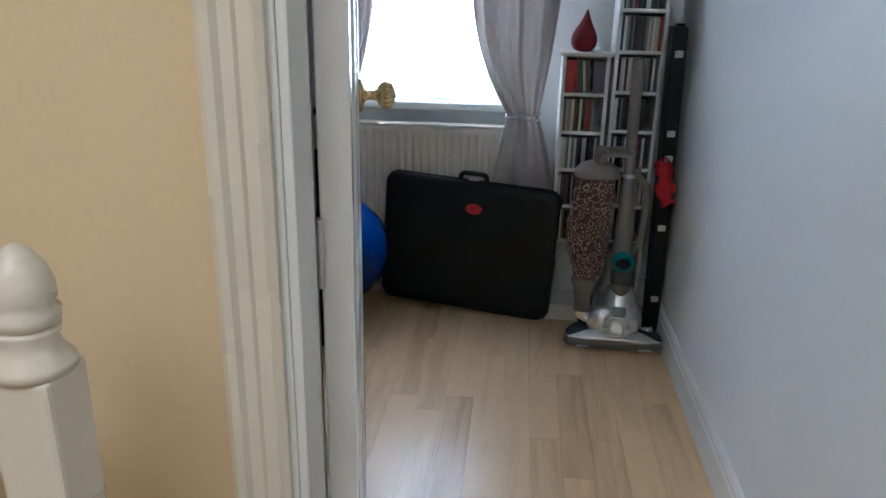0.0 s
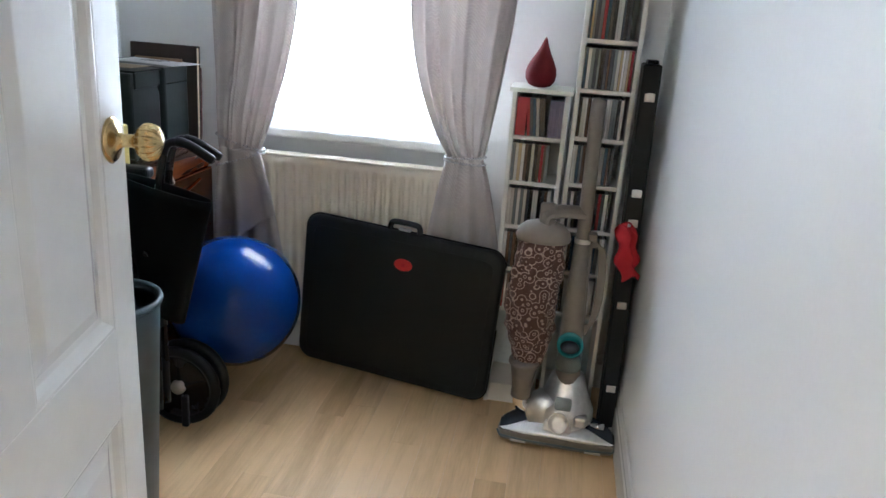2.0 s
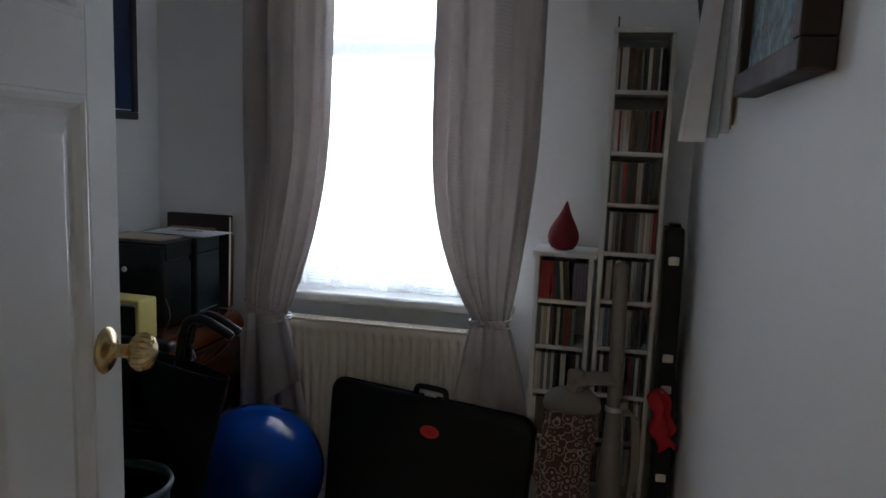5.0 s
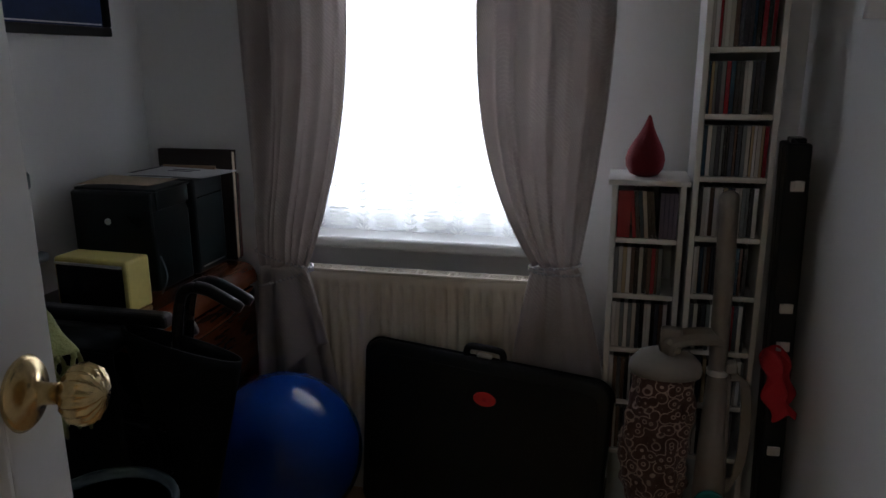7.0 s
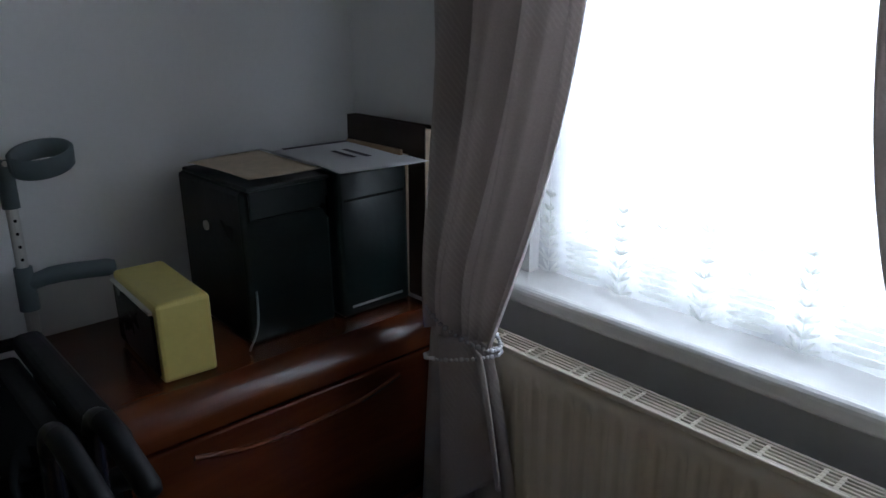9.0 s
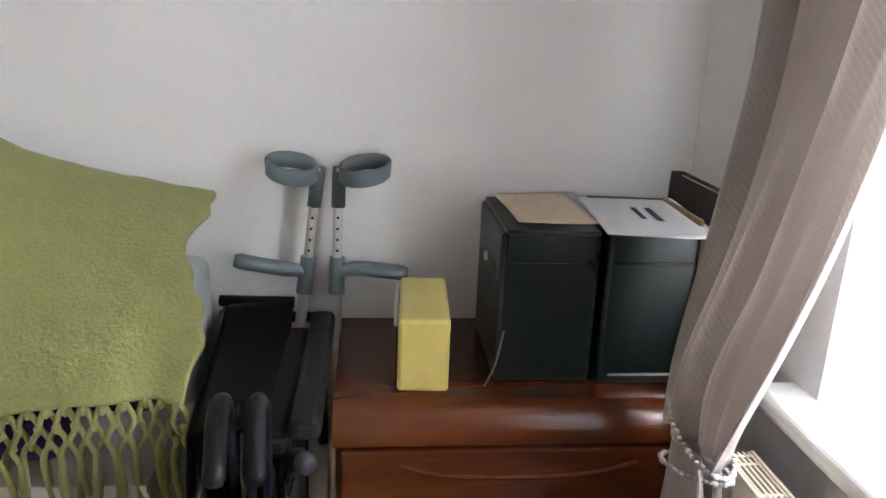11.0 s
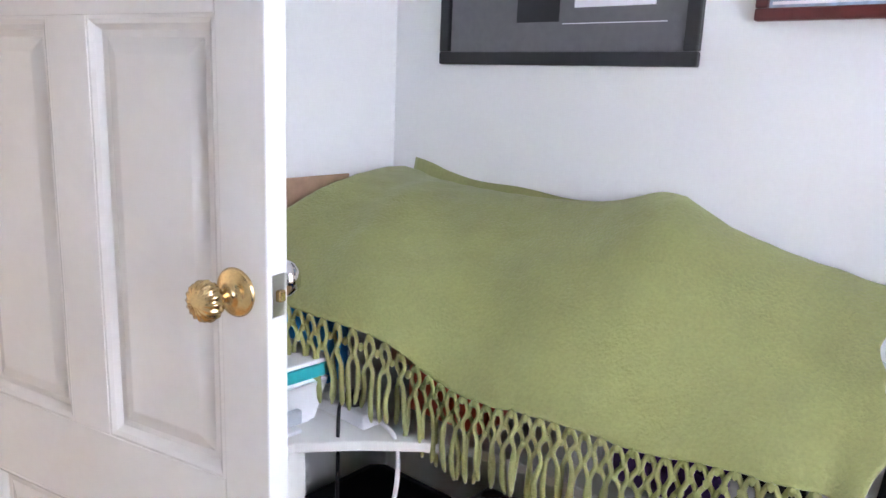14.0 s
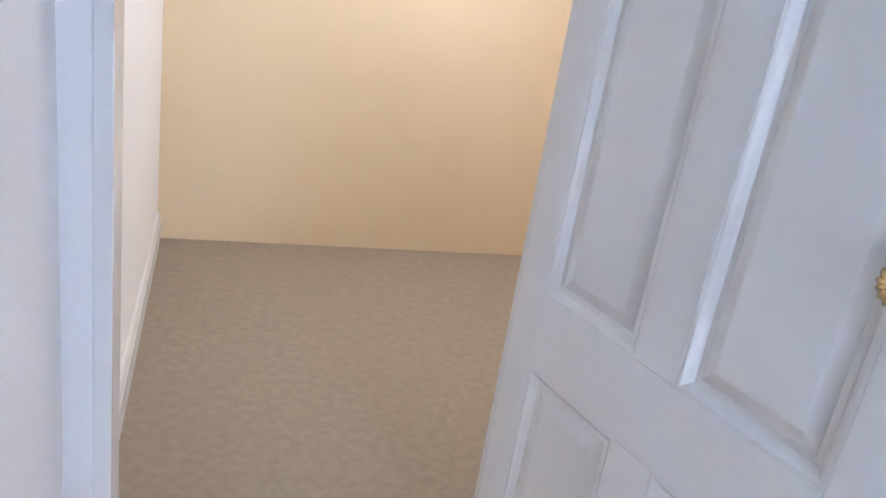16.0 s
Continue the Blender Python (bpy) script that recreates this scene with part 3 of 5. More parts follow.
def curtain(label, top, tie, hem, ztie, zhem_in, zhem_out, folds, phase, spread, y0=3.248, power=2.3, split=None, ytop=3.32):
    """A tied-back curtain. top, tie and hem are (outer x, inner x); the inner edge swings out to the tie."""
    ob = thing("curtain", label, "curtain", (0, 0, 0))
    ztop = 2.28
    def edges(z):
        t = min(1.0, max(0.0, (z - ztie) / (1.50 - ztie)))
        s = (1 - t) ** power
        so = (1 - t) ** 1.6
        return top[0] + (tie[0] - top[0]) * so, top[1] + (tie[1] - top[1]) * s
    def drape(u, v):
        z = ztop + (ztie - ztop) * v
        o, i = edges(z)
        x = o + (i - o) * u
        amp = (0.029 + 0.011 * math.sin(6.1 * u + phase)) * (1 - 0.62 * max(0, v - 0.6) / 0.4)
        h = min(1.0, max(0.0, (z - ztie) / (1.55 - ztie)))
        y = y0 + (ytop - y0) * h * h * (3 - 2 * h) - amp * (math.sin(2 * math.pi * folds * (u + 0.03 * math.sin(5 * v)) + phase) + (0.20 + 0.35 * v ** 3) * math.sin(2 * math.pi * folds * 2.6 * u + 1.3 + 2 * v) + 0.10 * v * math.sin(2 * math.pi * folds * 5.1 * u + 4 * v))
        y -= 0.018 * math.exp(-((v - 0.93) / 0.08) ** 2) * math.sin(math.pi * u)
        y += 0.012 * math.sin(9 * v + 7 * u) * v
        return (x, y, z)
    def tail(u, v):
        zh = zhem_out + (zhem_in - zhem_out) * u - 0.05 * math.sin(math.pi * u) * 0.6
        z = ztie + (zh - ztie) * v
        e = v ** 0.8
        o, i = tie[0] + (hem[0] - tie[0]) * e, tie[1] + (hem[1] - tie[1]) * e
        x = o + (i - o) * u
        amp = 0.010 + 0.010 * v
        y = y0 - amp * (math.sin(2 * math.pi * folds * 0.7 * u + phase + 0.8) + 0.3 * math.sin(2 * math.pi * folds * 1.9 * u + 2)) - 0.005 * v
        return (x, y, z)
    part("drape", sheet(drape, 90, 70, 0.003), CURT, ob, "", True)
    if split is None:
        part("tail", sheet(tail, 70, 30, 0.003), CURT, ob, "", True)
    else:
        # the cloth parts below the tie: a pointed flap in front, a longer fall behind
        tipx, tipz = split
        def flap_front(u, v):
            xt = tie[0] + 0.05 + (tie[1] - tie[0] - 0.05) * u
            e = v ** 0.85
            x = xt + (tipx + (hem[1] - tipx) * u - xt) * e
            zh = tipz + (zhem_in - tipz) * u ** 0.8
            return (x, y0 - 0.022 - (0.010 + 0.022 * v) * math.sin(7.5 * u + phase) - 0.014 * v * (1 - u), ztie + (zh - ztie) * v)
        def fall(u, v):
            xt = tie[0] + (tie[1] - tie[0]) * 0.9 * u
            x = xt + (hem[0] + (hem[1] + 0.012 - hem[0]) * u - xt) * v ** 0.8
            return (x, y0 + 0.006 - (0.006 + 0.012 * v) * math.sin(2 * math.pi * 3.4 * u + phase), ztie + (zhem_out - ztie) * v)
        part("tail", sheet(flap_front, 50, 30, 0.003), CURT, ob, "pointed front flap", True)
        part("tail", sheet(fall, 70, 30, 0.003), CURT, ob, "", True)
    rope = bmesh.new()
    cx, rx = (tie[0] + tie[1]) / 2, abs(tie[1] - tie[0]) / 2 + 0.008
    for loop in range(2):
        for k in range(44):
            a = 2 * math.pi * k / 44
            out = 0.5 - 0.5 * math.cos(a) * (1 if top[0] < top[1] else -1)
            p = (cx + rx * math.cos(a), y0 - 0.002 + 0.037 * math.sin(a), ztie + spread[loop] * out - 0.008 * loop)
            bmesh.ops.create_icosphere(rope, subdivisions=1, radius=0.0042 if k % 3 else 0.0058, matrix=Matrix.Translation(p))
    part("tie_back", rope, BEAD, ob, "string of pearl beads tied round the curtain", True)
    return ob


curtain("mauve-grey woven curtain tied back with beads", (-0.685, -0.362), (-0.635, -0.475), (-0.668, -0.405), 0.820, 0.605, 0.40, 3.3, 0.4, (0.045, -0.060), 3.264, 2.3, (-0.555, 0.49), 3.362)
curtain("mauve-grey woven curtain tied back with beads", (0.372, 0.022), (0.305, 0.185), (0.405, 0.115), 0.865, 0.46, 0.46, 2.7, 2.2, (0.012, -0.006), 3.248, 2.7, None, 3.30)
rail = thing("curtain_pole", "thin pale curtain pole above the window", "curtain pole")
part("pole", along([(-0.82, 3.35, 2.29), (0.52, 3.32, 2.29)], 0.011, 12), GLOSSW, rail)
for x in (-0.78, 0.48):
    part("bracket", box((x - 0.008, 3.335, 2.28), (x + 0.008, YW, 2.30), 0.002), GLOSSW, rail)

# net curtain with lace motifs
NET = bpy.data.materials.new("net_voile")
NET.use_nodes = True
_nt, _bs = tree(NET)
_tr, _tl, _ms = _nt.nodes.new("ShaderNodeBsdfTransparent"), _nt.nodes.new("ShaderNodeBsdfTranslucent"), _nt.nodes.new("ShaderNodeMixShader")
_tl.inputs[0].default_value = (0.85, 0.87, 0.88, 1)
_no = _nt.nodes.new("ShaderNodeTexNoise")
_no.inputs["Scale"].default_value = 40
_mr = _nt.nodes.new("ShaderNodeMapRange")
_mr.inputs[3].default_value, _mr.inputs[4].default_value = 0.55, 0.72
_nt.links.new(_no.outputs["Fac"], _mr.inputs[0])
_nt.links.new(_mr.outputs[0], _ms.inputs[0])
_nt.links.new(_tr.outputs[0], _ms.inputs[1])
_nt.links.new(_tl.outputs[0], _ms.inputs[2])
_nt.links.new(_ms.outputs[0], _nt.nodes["Material Output"].inputs[0])
LACE = bpy.data.materials.new("lace_thread")
LACE.use_nodes = True
_nt, _bs = tree(LACE)
_tl, _ms = _nt.nodes.new("ShaderNodeBsdfTranslucent"), _nt.nodes.new("ShaderNodeMixShader")
_tl.inputs[0].default_value = (0.78, 0.79, 0.74, 1)
_bs.inputs["Base Color"].default_value, _bs.inputs["Roughness"].default_value = (0.75, 0.77, 0.78, 1), 0.9
_ms.inputs[0].default_value = 0.50
_nt.links.new(_bs.outputs[0], _ms.inputs[1])
_nt.links.new(_tl.outputs[0], _ms.inputs[2])
_nt.links.new(_ms.outputs[0], _nt.nodes["Material Output"].inputs[0])
net = thing("net_curtain", "sheer white net curtain with lace motifs along its hem", "net curtain")
NY = YW + 0.020
part("voile", sheet(lambda u, v: (WX0 + 0.005 + u * (WX1 - WX0 - 0.01), NY + 0.003 * math.sin(u * 40), 2.08 - v * (2.08 - 0.894)), 120, 12), NET, net, "", True)
lace = bmesh.new()
def petal(cx, cz, a, ln, wd):
    vs = []
    lay = NY - 0.005 - 0.0003 * (len(lace.faces) % 23)
    for k in range(10):
        t = 2 * math.pi * k / 10
        px, pz = ln * (0.5 + 0.5 * math.cos(t)), wd * math.sin(t)
        vs.append(lace.verts.new((cx + px * math.cos(a) - pz * math.sin(a), lay, cz + px * math.sin(a) + pz * math.cos(a))))
    lace.faces.new(vs)
mrnd = random.Random(5)
for c in range(6):
    cx = WX0 + 0.035 + c * 0.153
    # fern-like sprig climbing from the hem
    for q in range(7):
        z = 0.893 + 0.024 * q
        ln = 0.030 - 0.0026 * q + mrnd.uniform(-0.002, 0.002)
        for a in (28, 52, 128, 152):
            petal(cx + mrnd.uniform(-0.002, 0.002), z, radians(a + mrnd.uniform(-6, 6)), ln, 0.0030)
    petal(cx, 0.892, radians(90), 0.175, 0.0014)
    # small sprig and dense woven square between two ferns
    for q in range(3):
        z = 0.985 + 0.020 * q
        for a in (35, 145):
            petal(cx + 0.076, z, radians(a), 0.015, 0.0024)
    for q in range(5):
        petal(cx + 0.040 + mrnd.uniform(-0.002, 0.002), 0.912 + 0.0125 * q, 0.0, 0.075, 0.0058)
    for q in range(6):
        petal(cx + 0.022 + 0.020 * q, 0.978 + 0.003 * math.sin(q * 2.1), radians(6), 0.013, 0.0016)
part("lace", lace, LACE, net, "white lace motifs")

# red drop ornament
drop = thing("drop_ornament", "dark red felt teardrop ornament on the low shelf unit", "ornament", (0.462, 3.275, 1.118), 0, rx=0, ry=3)
part("body", lathe([(0.020, 0.0), (0.036, 0.006), (0.047, 0.022), (0.050, 0.042), (0.046, 0.062), (0.036, 0.083), (0.024, 0.104), (0.014, 0.124), (0.008, 0.140), (0.004, 0.152), (0.001, 0.156)], 28), RED, drop, "", True)


# ---- shelf towers with discs ----
def shelf_unit(label, x0, x1, yf, yb, top, boards, over=0.0):
    ob = thing("cd_tower", label, "shelf unit", (x0, yf, 0))
    w, d = x1 - x0, yb - yf
    t = 0.014
    for a in (0, w - t):
        part("side_panel", box((a, 0, 0), (a + t, d, top - 0.0145), 0.0015), LAMW, ob)
    part("top_board", box((-over, -over, top - 0.014), (w + over, d, top), 0.002), LAMW, ob)
    part("back_panel", box((t, d - 0.005, 0.02), (w - t, d - 0.001, top - 0.016)), SHELFB, ob)
    for z in boards:
        part("shelf", box((t + 0.0005, 0.002, z - 0.013), (w - t - 0.0005, d - 0.006, z), 0.001), LAMW, ob)
    part("plinth", box((t + 0.0005, 0.008, 0.0), (w - t - 0.0005, 0.02, min(boards) - 0.0135)), LAMW, ob)
    return ob


TB = [0.075, 0.375, 0.526, 0.677, 0.828, 0.979, 1.130, 1.281, 1.437, 1.620]
SB = [0.075, 0.369, 0.517, 0.667, 0.817, 0.966]
TX0, TX1, SX0, SX1, SY = 0.580, 0.762, 0.386, 0.566, 3.205
shelf_unit("tall narrow white shelf tower of cds above an empty bottom shelf", TX0, TX1, SY, SY + 0.175, 1.80, TB)
shelf_unit("low narrow white shelf unit of cds above an empty bottom shelf", SX0, SX1, SY, SY + 0.175, 1.118, SB, 0.010)
clip = thing("acrylic_sign_holder", "small clear plastic holder on top of the tall tower", "holder", (TX0, SY + 0.02, 1.80))
part("base_strip", box((0.0, 0, 0), (TX1 - TX0, 0.06, 0.004), 0.001), SILVER, clip)
part("upright_pin", along([(0.012, 0.03, 0.003), (0.012, 0.03, 0.04)], 0.002, 6), BLACKP, clip)

CDM = bpy.data.materials.new("cd_spines")
CDM.use_nodes = True
_nt, _bs = tree(CDM)
_oi, _ra = _nt.nodes.new("ShaderNodeObjectInfo"), _nt.nodes.new("ShaderNodeValToRGB")
_ra.color_ramp.interpolation = "CONSTANT"
_cols = [(0.0, (0.62, 0.61, 0.58)), (0.14, (0.02, 0.02, 0.022)), (0.27, (0.50, 0.48, 0.44)), (0.42, (0.05, 0.055, 0.07)), (0.56, (0.70, 0.70, 0.70)), (0.63, (0.10, 0.06, 0.045)), (0.71, (0.28, 0.02, 0.03)), (0.76, (0.17, 0.19, 0.20)), (0.84, (0.02, 0.05, 0.09)), (0.90, (0.42, 0.33, 0.20)), (0.94, (0.012, 0.012, 0.012))]
for k, (p, c) in enumerate(_cols):
    e = _ra.color_ramp.elements[k] if k < 2 else _ra.color_ramp.elements.new(p)
    e.position = p
    e.color = (*c, 1)
_nt.links.new(_oi.outputs["Random"], _ra.inputs[0])
_co, _n1, _gt, _mx = _nt.nodes.new("ShaderNodeTexCoord"), _nt.nodes.new("ShaderNodeTexNoise"), _nt.nodes.new("ShaderNodeMath"), _nt.nodes.new("ShaderNodeMix")
_mp, _ad = _nt.nodes.new("ShaderNodeMapping"), _nt.nodes.new("ShaderNodeVectorMath")
_ad.operation = "SCALE"
_ad.inputs[0].default_value = (0, 0, 30)
_nt.links.new(_oi.outputs["Random"], _ad.inputs["Scale"])
_nt.links.new(_ad.outputs[0], _mp.inputs["Location"])
_mp.inputs["Scale"].default_value = (160, 1, 700)
_nt.links.new(_co.outputs["Object"], _mp.inputs["Vector"])
_nt.links.new(_mp.outputs[0], _n1.inputs["Vector"])
_n1.inputs["Scale"].default_value = 1.0
_gt.operation = "GREATER_THAN"
_gt.inputs[1].default_value = 0.66
_nt.links.new(_n1.outputs["Fac"], _gt.inputs[0])
_mx.data_type = "RGBA"
_nt.links.new(_gt.outputs[0], _mx.inputs[0])
_nt.links.new(_ra.outputs[0], _mx.inputs[6])
_mx.inputs[7].default_value = (0.30, 0.29, 0.28, 1)
_nt.links.new(_mx.outputs[2], _bs.inputs["Base Color"])
_bs.inputs["Roughness"].default_value, _bs.inputs["Coat Weight"].default_value = 0.18, 0.6
CDRED = material("red_cd_spine", (0.36, 0.03, 0.04), 0.25)
CDGREY = material("violet_grey_cd_spine", (0.16, 0.14, 0.20), 0.25)


def disc_meshes():
    out = []
    for w in (0.0102, 0.0102, 0.0102, 0.0068, 0.0068, 0.0102, 0.0102):
        bm = box((0, 0, 0), (w - 0.0005, 0.140, 0.124), 0.0007, seg=1)
        me = bpy.data.meshes.new("cd_case")
        bm.to_mesh(me)
        bm.free()
        me.materials.append(CDM)
        out.append((w, me))
    return out


def fill(boards, x0, x1, group, rnd):
    kinds = disc_meshes()
    for i, z in enumerate(boards):
        x = x0 + 0.0155
        end = x1 - 0.0155 - (rnd.uniform(0.0, 0.012) if i % 3 else rnd.uniform(0.01, 0.03))
        while True:
            w, me = rnd.choice(kinds)
            if x + w > end:
                break
            ob = new("cd_case", me)
            back = rnd.uniform(0.003, 0.012)
            ob.matrix_basis = pose(x, SY + back, z + 0.0003)
            tagged(ob, "thin plastic cd case standing on a shelf", "cd case", group)
            x += w
            if rnd.random() < 0.03:
                x += 0.003


rnd = random.Random(11)
fill(TB[1:], TX0, TX1, "cds in the tall tower", rnd)
fill(SB[1:-1], SX0, SX1, "cds in the low unit", rnd)
# top row of the low unit: red pair, slanting cases, a violet-grey set
x = SX0 + 0.016
row = [(0.034, CDRED, 0), (0.010, CDRED, -5), (0.010, CDM, -5), (0.010, CDM, -5), (0.010, CDM, -5), (0.010, CDM, -5), (0.010, CDM, -6)]
for w, ma, tilt in row:
    ob = part("cd_case", box((0, 0, 0), (w - 0.0005, 0.14, 0.122), 0.0007, seg=1), ma)
    ob.matrix_basis = pose(x + (0.006 if tilt else 0), SY + 0.006, 0.9665, 0, tilt, 0)
    tagged(ob, "plastic cd case leaning on the top shelf", "cd case", "cds in the low unit")
    x += w
for k in range(4):
    ob = part("cd_case", box((0, 0, 0), (0.0105, 0.14, 0.118), 0.0007, seg=1), CDGREY)
    ob.matrix_basis = pose(SX1 - 0.0155 - 0.011 * (k + 1), SY + 0.006, 0.9665)
    tagged(ob, "violet-grey cd case of a matching set", "cd case", "cds in the low unit")

# ---- black case ----
def carry_case():
    ob = thing("carry_case", "large black vinyl carry case leaning under the window", "case", (0.388, 3.165, 0.004), -7.5, ry=3.2)
    w, h, d = 0.735, 0.570, 0.042
    m = pose(-w / 2, 0, h / 2, 90)
    shell = prism(round_rect(w, h, 0.055, 8), -d, 0.0, 0.012, m=m)
    part("shell", shell, BLACKV, ob, "", True)
    part("zip", along([(x - w / 2, d * 0.5, z + h / 2) for x, z in round_rect(w + 0.004, h + 0.004, 0.057, 8)] + [(w / 2 - w / 2 + 0.002, d * 0.5, h / 2)], 0.0035, 6), BLACKP, ob)
    part("front_panel", prism(round_rect(w - 0.07, h - 0.07, 0.04, 8), 0.0, 0.003, 0.0012, m=m), BLACKV, ob, "", False)
    hd = part("handle", along(curve_points([(-w / 2 - 0.055, d / 2, h - 0.004), (-w / 2 - 0.052, d / 2, h + 0.020), (-w / 2 - 0.035, d / 2, h + 0.029), (-w / 2 + 0.035, d / 2, h + 0.029), (-w / 2 + 0.052, d / 2, h + 0.020), (-w / 2 + 0.055, d / 2, h - 0.004)], 6), 0.010, 10), BLACKP, ob, "black moulded carrying handle", True)
    part("buckle", box((-w / 2 - 0.022, d / 2 - 0.008, h + 0.001), (-w / 2 + 0.022, d / 2 + 0.008, h + 0.010), 0.002), SILVER, hd, "small silver clasp")
    oval = [(0.034 * math.cos(a), 0.022 * math.sin(a)) for a in (2 * math.pi * k / 28 for k in range(28))]
    bd = part("badge", prism(oval, 0.003, 0.007, 0.0015, m=pose(-w / 2 + 0.015, 0, h * 0.80, 90)), REDB, ob, "red oval badge")
    part("badge_mark", box((-w / 2 + 0.009, -0.0085, h * 0.80 - 0.006), (-w / 2 + 0.021, -0.0072, h * 0.80 + 0.006), 0.0008), REDC, bd)
    return ob


carry_case()

# ---- exercise ball ----
ball = thing("exercise_ball", "shiny blue inflated exercise ball wedged between chest and radiator", "exercise ball", (-0.495, 3.062, 0.100))
prof = []
R = 0.225
for k in range(61):
    a = -math.pi / 2 + math.pi * k / 60
    r = R * (1 + 0.0016 * math.sin(40 * a) * (abs(a) > 0.35))
    prof.append((max(0.0005, r * math.cos(a)), R + r * math.sin(a)))
part("ball", lathe(prof, 72, m=Matrix.Translation((0, 0, R)) @ pose(0, 0, 0, 35, 20) @ Matrix.Translation((0, 0, -R))), BLUE, ball, "", True)


# ---- upright vacuum cleaner ----
BAGM = bpy.data.materials.new("paisley_bag_cloth")
BAGM.use_nodes = True
_nt, _bs = tree(BAGM)
_co, _vo = _nt.nodes.new("ShaderNodeTexCoord"), _nt.nodes.new("ShaderNodeTexVoronoi")
_vo.inputs["Scale"].default_value = 39
_nt.links.new(_co.outputs["Object"], _vo.inputs["Vector"])
_wv = _nt.nodes.new("ShaderNodeMath")
_wv.operation = "PINGPONG"
_wv.inputs[1].default_value = 0.20
_nt.links.new(_vo.outputs["Distance"], _wv.inputs[0])
_ra = _nt.nodes.new("ShaderNodeValToRGB")
_ra.color_ramp.elements[0].position, _ra.color_ramp.elements[1].position = 0.135, 0.170
_ra.color_ramp.elements[0].color, _ra.color_ramp.elements[1].color = (0.085, 0.038, 0.028, 1), (0.40, 0.30, 0.25, 1)
_nt.links.new(_wv.outputs[0], _ra.inputs[0])
_nt.links.new(_ra.outputs[0], _bs.inputs["Base Color"])
_bs.inputs["Roughness"].default_value, _bs.inputs["Sheen Weight"].default_value = 0.7, 0.2
_n1, _bu = _nt.nodes.new("ShaderNodeTexNoise"), _nt.nodes.new("ShaderNodeBump")
_n1.inputs["Scale"].default_value = 22
_bu.inputs["Strength"].default_value, _bu.inputs["Distance"].default_value = 0.5, 0.01
_nt.links.new(_n1.outputs["Fac"], _bu.inputs["Height"])
_nt.links.new(_bu.outputs[0], _bs.inputs["Normal"])
CHROMED = material("polished_aluminium", (0.76, 0.77, 0.78), 0.33, 1.0, vary=0.08, scale=20, bump=0.02)
NAVYP = material("dark_blue_grey_plastic", (0.03, 0.036, 0.05), 0.25)
SMOKE = material("smoked_clear_plastic", (0.30, 0.36, 0.36), 0.12, trans=0.75, bump=0)


